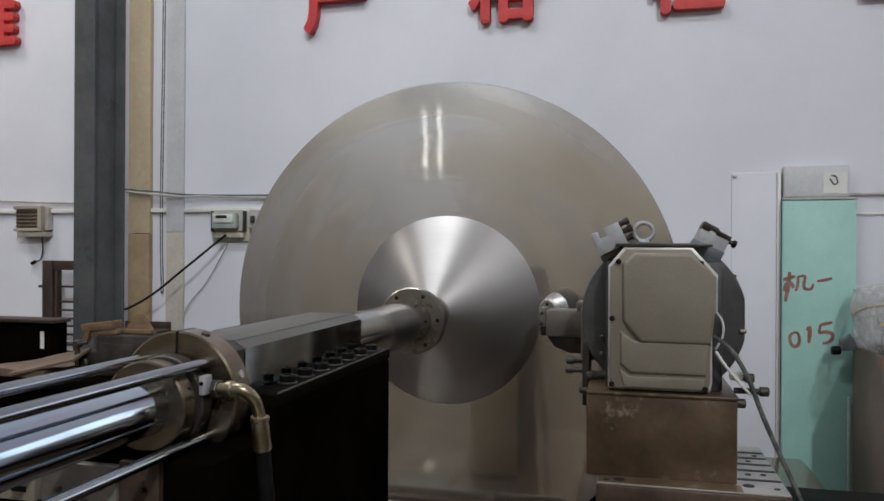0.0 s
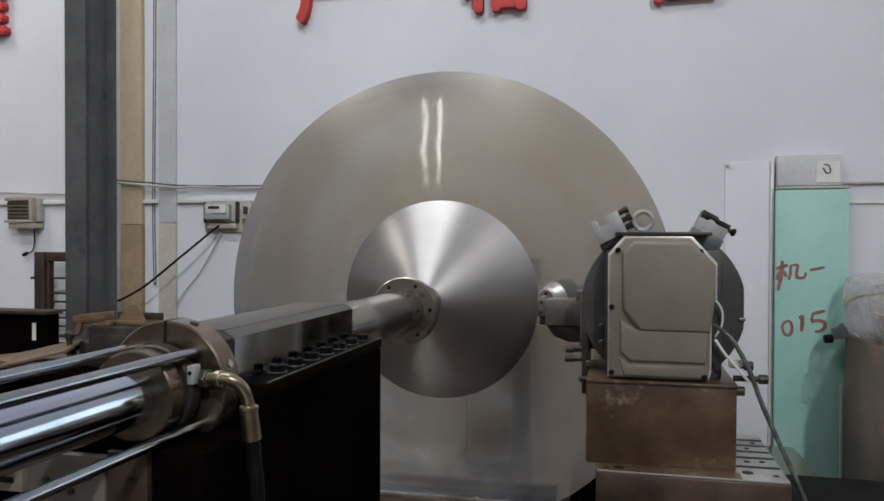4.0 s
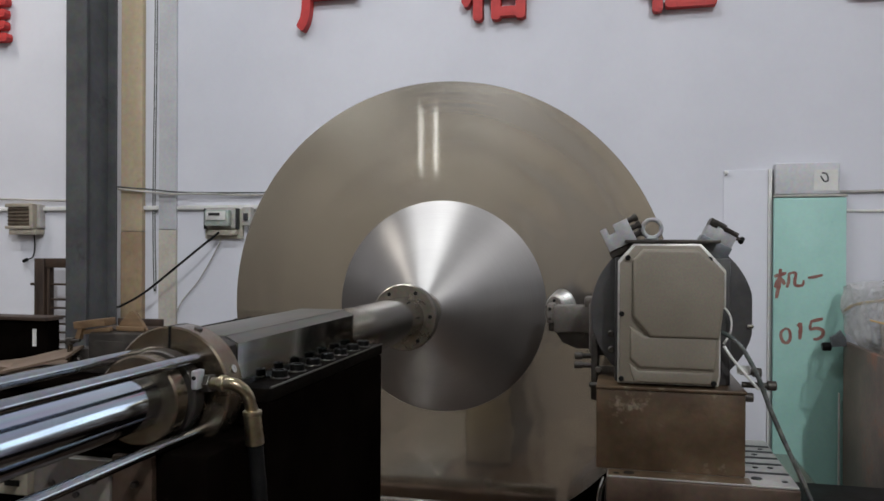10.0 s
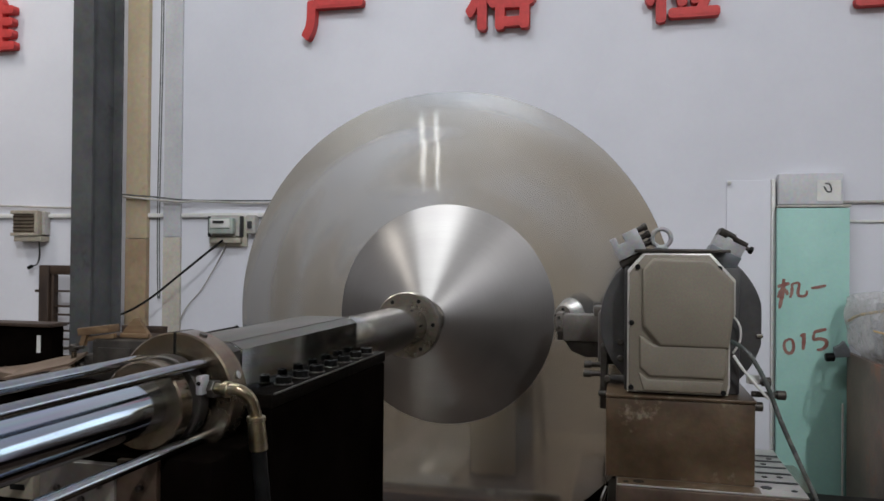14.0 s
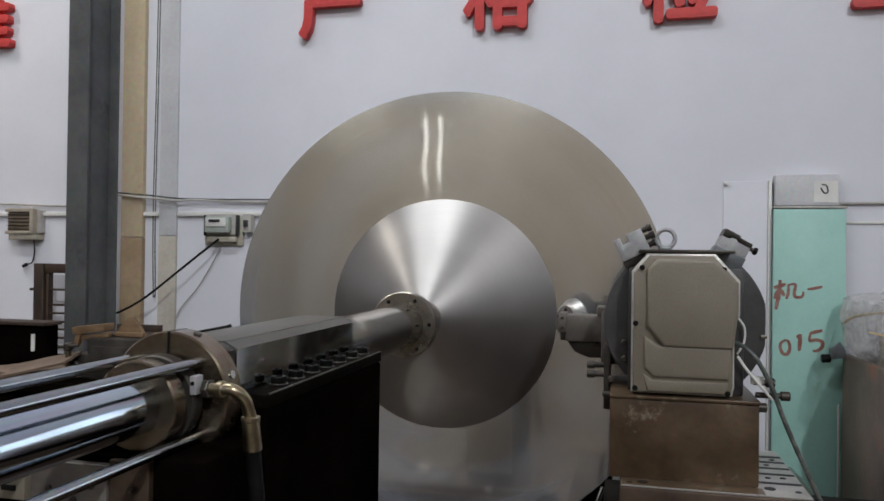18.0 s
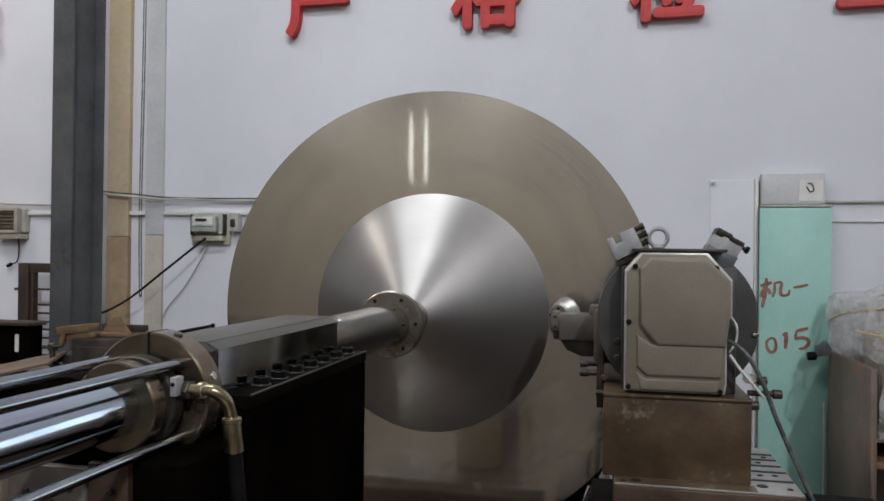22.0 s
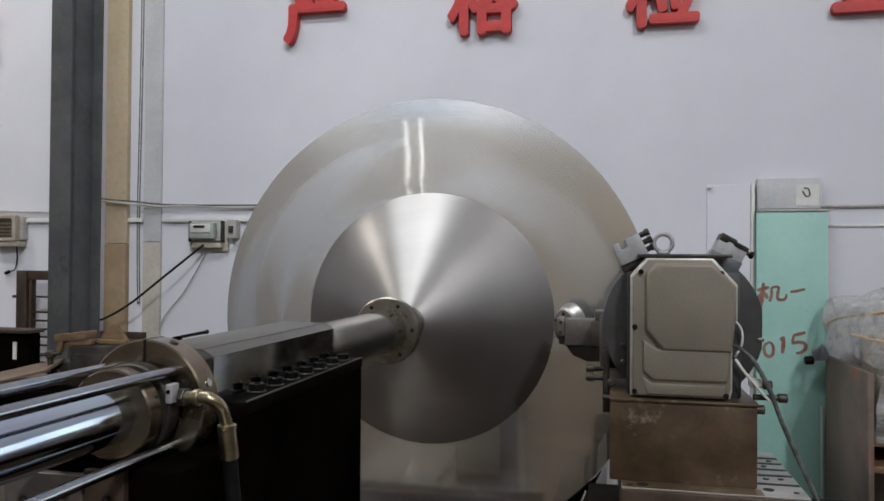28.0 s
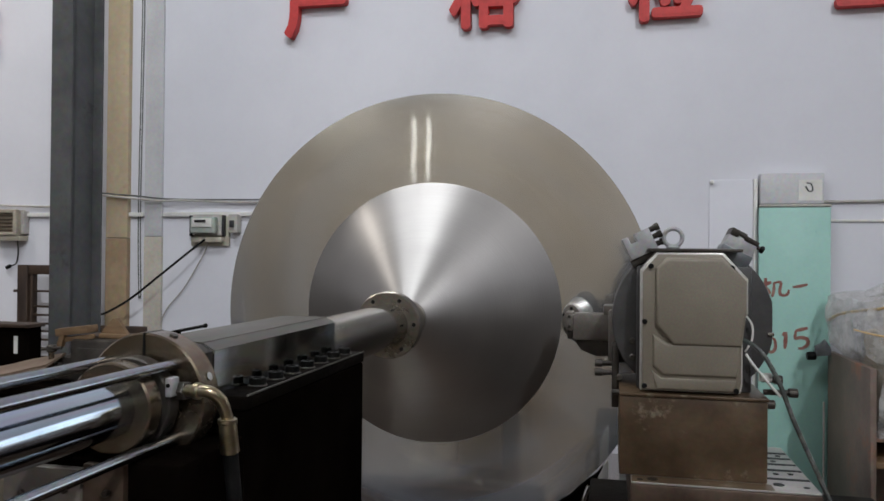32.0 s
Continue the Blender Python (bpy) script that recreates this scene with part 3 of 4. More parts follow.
part("lower_face", box(-2.16, -2.046, YW - 0.022, YW, 0, 1.417, 0.003), STRIPLOW, strip, "dusty beige lower part")
for k, x in enumerate((-2.196, -2.182)):
    single("hanging_wire", tube([(x, YW - 0.012, 6.0), (x + 0.004, YW - 0.012, 3), (x - 0.006, YW - 0.015, 1.6), (x + 0.004, YW - 0.018, 1.10), (x + (0.010 if k == 0 else 0.0), YW - 0.02, 1.065)], 0.0032, 8), CABLE, (x, YW, 1.1), "thin grey wire hanging down the wall", "wire", "hanging wires")

duct = thing("cable_trunking", (-2.5, YW, 1.55), "white plastic cable trunking along the wall", "trunking")
for a, b in ((-4.2, -2.48), (-2.27, -2.165), (-2.04, -1.3)):
    part("duct", box(a, b, YW - 0.022, YW, 1.535, 1.560, 0.003), PVC, duct)
single("wall_cable", tube([(-4.2, YW - 0.02, 1.64), (-3.3, YW - 0.02, 1.612), (-2.72, YW - 0.02, 1.60), (-2.50, YW - 0.06, 1.66), (-2.3, YW - 0.06, 1.648), (-2.05, YW - 0.05, 1.625), (-1.9, YW - 0.03, 1.628), (-1.5, YW - 0.02, 1.615), (-0.6, YW - 0.02, 1.61)], 0.0065, 10), BOXGREY, (-2, YW, 1.6), "grey cable sagging along the white wall", "cable", "wall cables")
single("wall_cable", tube([(-2.44, YW - 0.05, 1.675), (-2.2, YW - 0.05, 1.655), (-1.95, YW - 0.03, 1.635), (-1.3, YW - 0.02, 1.628), (-0.6, YW - 0.02, 1.625)], 0.0045, 8), CABLE, (-2, YW, 1.66), "thin grey cable along the white wall", "cable", "wall cables")
single("wall_cable", tube([(1.52, YW - 0.012, 1.598), (1.9, YW - 0.012, 1.6), (3.4, YW - 0.012, 1.6)], 0.007, 8), BOXGREY, (2, YW, 1.6), "grey cable fixed along the white wall", "cable", "wall cables")
single("wall_rail", box(1.54, 3.4, YW - 0.01, YW, 1.50, 1.512, 0.002), PVC, (2, YW, 1.5), "thin white rail fixed along the wall", "rail")

meter = thing("switch_box", (-1.732, YW, 1.40), "grey electric meter box with clear window on wall", "switch box")
part("back_plate", box(-1.854, -1.614, YW - 0.02, YW, 1.365, 1.56, 0.004), CREAM, meter)
part("base", box(-1.832, -1.646, YW - 0.045, YW - 0.02, 1.425, 1.545, 0.004), BOXGREY, meter, "grey plastic meter base")
part("body", box(-1.822, -1.667, YW - 0.09, YW - 0.045, 1.436, 1.53, 0.01), METERGREEN, meter, "dull green transparent meter case")
part("window", box(-1.807, -1.682, YW - 0.098, YW - 0.09, 1.47, 1.522, 0.006), PVC, meter, "white meter face")
part("dial", box(-1.787, -1.717, YW - 0.103, YW - 0.098, 1.497, 1.512, 0.002), DARKPLASTIC, meter, "dark counter strip")
part("terminal_cover", box(-1.822, -1.642, YW - 0.055, YW - 0.02, 1.385, 1.415, 0.005), CREAM, meter)
for x in (-1.848, -1.646):
    part("clip", box(x, x + 0.014, YW - 0.05, YW - 0.02, 1.42, 1.54, 0.003), DARKPLASTIC, meter)
sock = thing("breaker_box", (-1.60, YW, 1.45), "small grey plastic breaker box on wall", "breaker box")
part("body", box(-1.60, -1.545, YW - 0.06, YW, 1.44, 1.545, 0.006), BOXGREY, sock)
part("lever", box(-1.585, -1.56, YW - 0.075, YW - 0.06, 1.47, 1.51, 0.003), DARKPLASTIC, sock)
single("power_cable", tube([(-1.745, YW - 0.06, 1.40), (-1.785, YW - 0.12, 1.345), (-1.95, 3.84, 1.205), (-2.15, 3.83, 1.055), (-2.31, 3.82, 0.97), (-2.44, 3.82, 0.93), (-2.46, 3.83, 0.02)], 0.0065, 10), RUBBER, (-1.8, YW, 1.3), "black rubber power cable slung from meter box", "cable")
single("thin_cable", tube([(-1.735, YW - 0.03, 1.395), (-1.78, YW - 0.015, 1.31), (-1.90, YW - 0.012, 1.12), (-2.02, YW - 0.012, 0.98), (-2.08, YW - 0.012, 0.8)], 0.0035, 8), BOXGREY, (-1.8, YW, 1.2), "thin grey cable drooping on the wall", "cable")

jb = thing("junction_box", (-3.1, YW, 1.42), "grey louvred junction box on white wall", "junction box")
part("body", box(-3.185, -2.985, YW - 0.06, YW, 1.425, 1.575, 0.006), TANBOX, jb)
part("grille", box(-3.175, -3.01, YW - 0.07, YW - 0.058, 1.442, 1.555, 0.003), OLDBROWN, jb, "dark brown louvred grille")
part("frame_rail", box(-3.185, -3.0, YW - 0.085, YW - 0.055, 1.556, 1.578, 0.004), TANBOX, jb)
part("frame_rail", box(-3.185, -3.0, YW - 0.085, YW - 0.055, 1.422, 1.441, 0.004), TANBOX, jb)
part("frame_post", box(-3.009, -2.985, YW - 0.085, YW - 0.055, 1.422, 1.578, 0.004), TANBOX, jb)
for k in range(5):
    part("louvre", box(-3.173, -3.012, YW - 0.078, YW - 0.068, 1.450 + 0.022 * k, 1.456 + 0.022 * k, 0.001), WOODDARK, jb)
part("side_box", box(-2.984, -2.962, YW - 0.05, YW, 1.43, 1.57, 0.004), BOXGREY, jb)
part("shelf", box(-3.165, -2.968, YW - 0.075, YW, 1.388, 1.420, 0.004), TANBOX, jb)
cord = thing("plug_lead", (-3.04, YW, 1.2), "thin dark cord with plug hanging below box", "lead")
part("cord", tube([(-3.02, YW - 0.03, 1.40), (-3.015, YW - 0.03, 1.31), (-3.03, YW - 0.03, 1.25), (-3.07, YW - 0.03, 1.235)], 0.004, 8), RUBBER, cord)
part("plug", rod((-3.065, YW - 0.03, 1.237), (-3.095, YW - 0.035, 1.222), 0.011, 12, 0.003), RUBBER, cord)

SIGN = [("准", -3.385, 0.03), ("严", -1.085, -0.005), ("格", -0.143, -0.010), ("检", 0.783, -0.024), ("查", 1.738, -0.016)]
for ch, x, dz in SIGN:
    bm = lettering(ch, 0.372, 0.05, pose(x, YW - 0.03, 2.575 + dz), 0.0125)
    single("sign_letter", bm, RED, (x, YW, 2.54), "raised red foam character of the wall slogan", "sign letter", "wall slogan characters", smooth=False)

panel = thing("white_panel", (1.11, 3.9, 0), "white sheet metal panel standing against wall", "panel")
part("sheet", box(0.998, 1.205, 3.990, 3.999, 0.0, 1.710, 0.003), WHITE, panel)
part("edge_trim", box(1.205, 1.2215, 3.974, 3.9985, 0.0, 1.712, 0.002), PVC, panel, "bright white edge strip")
for x, z in ((1.009, 1.698), (1.011, 1.20)):
    part("stud", rod((x, 3.991, z), (x, 3.970, z), 0.010, 12, 0.003), DULL if z < 1.5 else PVC, panel)

board = thing("green_board", (1.39, 3.95, 0), "mint green painted steel board with red brush writing", "board")
part("sheet", box(1.222, 1.542, 3.93, 3.955, 0.0, 1.567, 0.004), GREEN, board)


def brush(strokes, width, label):
    """Brushed strokes on the board: flat ribbons along (x, z) lines, swelling a little in the middle."""
    bm = bmesh.new()
    for k, line in enumerate(strokes):
        pts = smooth_line([(x, 0, z) for x, z in line], 5)
        y = 3.9285 - 0.0002 * k
        rows = []
        for i, p in enumerate(pts):
            d = (pts[min(i + 1, len(pts) - 1)] - pts[max(i - 1, 0)]).normalized()
            w = width * (0.36 + 0.2 * math.sin(math.pi * i / (len(pts) - 1)) + 0.06 * math.sin(2.3 * i + k))
            side = Vector((-d.z, 0, d.x)) * w
            rows.append([bm.verts.new((q.x, yy, q.z)) for q, yy in ((p + side, y), (p - side, y), (p - side, 3.931), (p + side, 3.931))])
        for a, b in zip(rows, rows[1:]):
            for n in range(4):
                bm.faces.new((a[n], a[(n + 1) % 4], b[(n + 1) % 4], b[n]))
        bm.faces.new(rows[0][::-1])
        bm.faces.new(rows[-1])
    bmesh.ops.recalc_face_normals(bm, faces=bm.faces)
    part("writing", bm, REDPAINT, board, label, False)


brush([[(1.225, 1.188), (1.278, 1.206)], [(1.253, 1.226), (1.246, 1.15), (1.234, 1.083)], [(1.248, 1.185), (1.228, 1.135)], [(1.255, 1.18), (1.272, 1.15)]], 0.017, "faded red brushed character")
brush([[(1.290, 1.205), (1.289, 1.165), (1.281, 1.135)], [(1.290, 1.203), (1.320, 1.206), (1.316, 1.165), (1.322, 1.146), (1.350, 1.148), (1.357, 1.172)]], 0.013, "faded red brushed character")
brush([[(1.374, 1.184), (1.405, 1.189), (1.440, 1.198)]], 0.013, "faded red brushed dash")
brush([[(1.281, 0.940), (1.260, 0.925), (1.256, 0.900), (1.268, 0.873), (1.287, 0.872), (1.298, 0.895), (1.294, 0.928), (1.281, 0.940)]], 0.014, "faded red brushed digit")
brush([[(1.330, 0.950), (1.345, 0.966)], [(1.345, 0.968), (1.343, 0.93), (1.340, 0.888)]], 0.016, "faded red brushed digit")
brush([[(1.388, 0.975), (1.412, 0.982), (1.442, 0.990)], [(1.390, 0.975), (1.386, 0.940), (1.412, 0.944), (1.440, 0.935), (1.440, 0.910), (1.420, 0.893), (1.400, 0.891)]], 0.015, "faded red brushed digit")
hood = thing("wall_cabinet", (1.37, YW, 1.58), "pale grey wall box with a paper notice", "wall box")
part("body", box(1.230, 1.515, YW - 0.06, YW, 1.585, 1.735, 0.006), STRIP, hood)
part("notice", box(1.40, 1.505, YW - 0.063, YW - 0.06, 1.60, 1.70), PVC, hood, "white paper notice")
part("mark", tube([(1.43, YW - 0.064, 1.67), (1.445, YW - 0.064, 1.645), (1.462, YW - 0.064, 1.65), (1.455, YW - 0.064, 1.68), (1.435, YW - 0.064, 1.685)], 0.0035, 6, 5), CABLE, hood, "small grey scrawl")
part("bottom_rail", box(1.225, 1.55, YW - 0.064, YW, 1.572, 1.583, 0.002), BOXGREY, hood)

# ---- rack with wrapped goods ----
rack = thing("storage_rack", (1.8, 3.6, 0), "brown sheet steel rack with open wooden shelf", "rack")
part("side_panel", box(1.523, 1.548, 3.30, 3.90, 0, 0.888, 0.003), RUSTPLATE, rack)
part("edge_strip", box(1.503, 1.510, 3.896, 3.906, 0, 0.6445, 0.001), BOXGREY, rack, "thin pale edge strip")
part("front_edge", box(1.524, 1.535, 3.293, 3.30, 0, 0.60, 0.002), RUSTPLATE, rack)
part("back_panel", box(1.548, 2.7, 3.88, 3.90, 0, 0.86, 0.003), RUSTPLATE, rack)
part("shelf", box(1.548, 2.7, 3.31, 3.88, 0.492, 0.518, 0.002), WOOD, rack, "orange-brown wooden shelf")
part("top_shelf", box(1.548, 2.7, 3.31, 3.88, 0.598, 0.612, 0.002), RUSTPLATE, rack)
part("far_panel", box(2.7, 2.725, 3.30, 3.90, 0, 0.888, 0.003), RUSTPLATE, rack)
handle = thing("clamp_handle", (1.52, 3.86, 0.88), "grey steel clamp with black knob on the rack corner", "clamp")
part("jaw", prism([(1.457, 0.866), (1.5225, 0.872), (1.5225, 0.905), (1.498, 0.945), (1.480, 0.925), (1.457, 0.913)], 3.84, 3.87, 0.003), TOOLBLUE, handle)
part("knob", rod((1.460, 3.855, 0.868), (1.420, 3.855, 0.865), 0.020, 20, 0.005), RUBBER, handle, "black clamp knob")


def crumpled(x0, x1, y0, y1, z0, z1, amount, cuts, seed, lean=0.0):
    """A soft heap: a box pushed about by broad and fine creases; lean lowers its left shoulder."""
    bm = bmesh.new()
    add_box(bm, x0, x1, y0, y1, z0, z1)
    bmesh.ops.subdivide_edges(bm, edges=bm.edges, cuts=cuts, use_grid_fill=True)
    for v in bm.verts:
        q = v.co * 7 + Vector((seed, 0, 0))
        top = max(0.0, (v.co.z - z0) / (z1 - z0))
        v.co.z -= lean * top * top * max(0.0, 1 - (v.co.x - x0) / 0.25)
        v.co.y += lean * top * top * max(0.0, 1 - (v.co.y - y0) / 0.3)
        crease = 1 - abs(noise.noise(q * 3.1)) * 2
        fold = 1 - abs(noise.noise(q * 6.3)) * 2
        v.co += amount * (noise.noise_vector(q) + 0.35 * crease * noise.noise_vector(q * 1.7) + 0.25 * fold * noise.noise_vector(q * 4))
        v.co.z = max(v.co.z, z0)
    return bm


heap = crumpled(1.575, 2.55, 3.315, 3.86, 0.613, 1.21, 0.028, 44, 3, 0.06)
for v in heap.verts:
    # the heap bulges over the panel's top edge and hangs in front of the shelf
    if v.co.z > 0.885:
        v.co.x -= 0.06 * max(0.0, 1 - (v.co.x - 1.55) / 0.4) * min(1.0, (v.co.z - 0.885) / 0.05)
    else:
        v.co.x = max(v.co.x, 1.552)
    v.co.y = min(v.co.y, 3.876)
bale = thing("wrapped_bale", (1.9, 3.6, 0.613), "bale wrapped in crumpled clear plastic film on rack", "bale")
part("film", heap, WRAP, bale, "crumpled clear plastic film")
goods = crumpled(1.66, 2.50, 3.37, 3.82, 0.613, 1.10, 0.022, 24, 11, 0.10)
for v in goods.verts:
    v.co.x = max(v.co.x, 1.60)
part("goods", goods, PAPER, bale, "goods in brown wrapping paper")
single("orange_cable", tube([(1.512, 3.87, 1.03), (1.535, 3.76, 1.07), (1.555, 3.55, 1.10), (1.575, 3.37, 1.12), (1.61, 3.27, 1.14), (1.70, 3.25, 1.165), (1.8, 3.28, 1.18)], 0.0065, 10), ORANGE, (1.6, 3.3, 1.1), "pale orange cable lying over a wrapped bale", "cable")
single("pale_cord", tube([(1.50, 3.42, 1.03), (1.53, 3.255, 1.025), (1.60, 3.25, 1.02), (1.75, 3.27, 1.03)], 0.004, 8), ORANGE, (1.6, 3.25, 1.0), "thin pale cord over a wrapped bale", "cord")

# ---- clutter by the column ----
shelf = thing("window_frame", (-2.75, 3.85, 0), "dark brown old wooden frame with bars against wall", "wooden frame")
part("left_post", box(-2.895, -2.825, 3.83, 3.89, 0, 1.245, 0.004), WOODDARK, shelf)
part("inner_post", box(-2.815, -2.797, 3.84, 3.88, 0, 1.21, 0.003), WOODDARK, shelf)
part("right_post", box(-2.57, -2.51, 3.83, 3.89, 0, 1.245, 0.004), WOODDARK, shelf)
part("top_rail", box(-2.825, -2.57, 3.835, 3.885, 1.19, 1.245, 0.004), WOODDARK, shelf)
for z in (1.085, 0.995, 0.945, 0.895, 0.85, 0.80, 0.75, 0.70):
    part("bar", box(-2.825, -2.57, 3.85, 3.87, z, z + 0.012, 0.002), WOODDARK, shelf)
part("knob", box(-2.94, -2.896, 3.85, 3.87, 1.082, 1.098, 0.003), WOODDARK, shelf)

bench = thing("dark_bench", (-2.1, 2.6, 0), "black painted steel workbench crowded with parts", "workbench")
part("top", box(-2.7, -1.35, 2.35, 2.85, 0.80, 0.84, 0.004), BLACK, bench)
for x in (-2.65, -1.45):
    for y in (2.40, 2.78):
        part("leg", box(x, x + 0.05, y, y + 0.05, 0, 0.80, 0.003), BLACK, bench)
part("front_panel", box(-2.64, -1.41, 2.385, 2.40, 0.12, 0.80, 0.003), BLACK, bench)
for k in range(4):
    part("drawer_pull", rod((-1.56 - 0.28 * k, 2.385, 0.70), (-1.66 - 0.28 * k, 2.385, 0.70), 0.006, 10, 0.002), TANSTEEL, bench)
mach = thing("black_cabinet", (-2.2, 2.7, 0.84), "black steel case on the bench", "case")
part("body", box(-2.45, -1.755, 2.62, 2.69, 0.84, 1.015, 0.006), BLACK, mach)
part("lid", box(-2.46, -1.745, 2.60, 2.70, 1.015, 1.030, 0.003), WOODDARK, mach, "brown lid board")
part("tag", box(-1.825, -1.808, 2.617, 2.62, 0.91, 0.98), PVC, mach, "pale vertical tag")
crate = thing("wooden_crate", (-1.42, 2.6, 0.995), "broken pale wooden crate end on a dark box", "crate")
tilt = Matrix.Translation((-1.44, 2.5, 1.012)) @ pose(0, 0, 0, 0, -7, 3)
part("top_slat", box(-0.066, 0.066, -0.035, 0.035, 0.0, 0.028, 0.002, tilt), WOOD, crate)
part("lower_slat", box(-0.055, 0.075, -0.022, 0.0, -0.024, -0.006, 0.002, tilt), WOOD, crate)
part("strut", prism([(-1.505, 0.965), (-1.482, 0.965), (-1.462, 1.03), (-1.482, 1.03)], 2.465, 2.485, 0.002), WOOD, crate)
part("gable_board", prism([(-1.372, 0.996), (-1.238, 0.996), (-1.262, 1.03), (-1.296, 1.072), (-1.312, 1.07), (-1.352, 1.03)], 2.53, 2.548, 0.002), WOOD, crate)
part("gable_rail", box(-1.36, -1.24, 2.515, 2.53, 0.997, 1.014, 0.002), WOOD, crate)
part("back_board", box(-1.46, -1.26, 2.66, 2.675, 0.996, 1.03, 0.002), WOODDARK, crate)
part("base_board", box(-1.47, -1.25, 2.53, 2.66, 0.995, 1.003, 0.002), WOODDARK, crate)
mot = thing("dark_gearbox", (-1.45, 2.55, 0.84), "dark grey cast box under a broken crate", "gearbox")
part("body", box(-1.44, -1.20, 2.46, 2.70, 0.84, 0.995, 0.010), DULL, mot)
part("foot", box(-1.52, -1.44, 2.48, 2.68, 0.84, 0.93, 0.008), DULL, mot)
part("cap", rod((-1.495, 2.48, 0.885), (-1.495, 2.455, 0.885), 0.022, 18, 0.005), DULL, mot)
part("valve", rod((-1.505, 2.445, 0.84), (-1.505, 2.445, 0.95), 0.010, 16, 0.003), TANSTEEL, mot, "grey upright valve")
part("valve_cap", rod((-1.505, 2.445, 0.948), (-1.505, 2.445, 0.975), 0.018, 16, 0.004), DULL, mot)
part("lever", rod((-1.545, 2.44, 0.958), (-1.45, 2.43, 0.968), 0.006, 10, 0.001), DULL, mot)
part("cover", box(-1.41, -1.27, 2.455, 2.46, 0.87, 0.965, 0.002), DULL, mot)
single("cardboard", crumpled(-1.86, -1.58, 2.36, 2.58, 0.8405, 0.868, 0.014, 9, 21), CARD, (-1.75, 2.45, 0.8405), "folded brown cardboard on the bench", "cardboard")
flap = crumpled(-0.13, 0.13, -0.07, 0.07, 0.0, 0.010, 0.007, 9, 8)
flap.transform(Matrix.Translation((-1.60, 2.42, 0.890)) @ pose(0, 0, 0, 12, -13, 8))
single("cardboard", flap, CARD, (-1.65, 2.42, 0.8605), "crumpled brown cardboard piece on bench", "cardboard")

# ---- spinning machine: bed and headstock ----
bed = thing("machine_bed", (0, 1.6, 0), "heavy dark oily cast iron machine bed", "machine bed")
part("base", box(-0.55, 1.25, 0.35, 3.6, 0, 0.42, 0.02), BEDGREY, bed)
# unseen reflector, added to bounce the wall tubes into the lower blank
part("mirror_strip", box(-0.44, -0.16, 0.45, 2.02, 0.4205, 0.426, 0.001), TUBE_MIRROR, bed, "unseen polished strip mirroring the wall tubes")
part("guide_beam", box(-0.42, 0.33, 2.035, 2.085, 0.42, 0.600, 0.004), BEDGREY, bed, "bright machined guide edge")
part("guide_strip", box(-0.42, 0.33, 2.028, 2.040, 0.600, 0.618, 0.002), BRIGHT, bed, "bright ground strip")
part("saddle", box(0.36, 1.2, 1.48, 2.05, 0.42, 0.60, 0.008), PLATE, bed)
part("slide_way", box(0.475, 1.12, 1.53, 1.95, 0.60, 0.765, 0.006), LEDGE, bed)
head = thing("headstock", (0, 3.1, 0.42), "dark painted cast headstock behind the blank", "headstock")
part("housing", box(-0.32, 0.32, 2.75, 3.5, 0.42, 1.45, 0.03), BLACK, head)
part("spindle_nose", rod((0, 2.55, AX), (0, 2.76, AX), 0.12, 40, 0.01), STEEL, head)

# ---- the tailstock ----
tail = thing("tailstock", (0, 0.95, 0.42), "black steel tailstock with chromed hydraulic ram", "tailstock")
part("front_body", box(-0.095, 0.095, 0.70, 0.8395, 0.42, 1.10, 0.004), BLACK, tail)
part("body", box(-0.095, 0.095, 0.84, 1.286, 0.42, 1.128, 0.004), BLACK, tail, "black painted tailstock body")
part("ledge", box(-0.095, 0.095, 0.84, 1.289, 1.128, 1.146, 0.003), LEDGE, tail)
part("ledge_lip", box(0.0935, 0.0957, 0.845, 1.287, 1.1448, 1.1472, 0.0006), SLEEVETOP, tail, "worn pale edge of the ledge")
# faces away from the camera; added for the warm patch mirrored in the blank
part("end_plate", box(-0.09, 0.09, 1.287, 1.295, 0.45, 1.12, 0.002), OLIVE, tail, "olive end plate added to tint the blank reflection")
hw, top, ch, cv = 0.056, 0.059, 0.016, 0.009
sl = [(-hw, -0.003), (hw, -0.003), (hw, top - cv), (hw - ch, top), (-hw + ch, top), (-hw, top - cv)]
part("sleeve", prism([(x, AX + z) for x, z in sl], 0.835, 1.245, 0.003), SLEEVE, tail, "dark ground steel sleeve")
# duller grey strips over top and chamfers hold down the sleeve's bright reflections
part("sleeve_top", box(-hw + ch - 0.0005, hw - ch + 0.0005, 0.836, 1.2445, AX + top - 0.002, AX + top + 0.0008, 0.0004), SLEEVETOP, tail, "duller grey upper face")
for k in (1, -1):
    edge = [(hw - ch - 0.001, top + 0.0006), (hw + 0.0005, top - cv + 0.0004), (hw - 0.003, top - cv - 0.001), (hw - ch - 0.002, top - 0.003)]
    part("sleeve_chamfer", prism([(k * x, AX + z) for x, z in edge], 0.836, 1.2445), SLEEVETOP, tail)
part("sleeve_cap", prism([(x * 0.97, AX + z * 0.97 + 0.001) for x, z in sl], 0.818, 0.835, 0.002), DULL, tail)
part("quill", rod((0, 1.24, AX), (0, 1.755, AX), 0.051, 48, 0.003), QUILL, tail, "ground steel quill")
face = part("face_flange", lathe([(0, 0), (0.078, 0), (0.081, 0.003), (0.081, 0.024), (0.076, 0.028), (0, 0.028)], 56, along((0, 1.748, AX), (0, 2, AX))), FLANGE, tail, "round steel pressing flange")
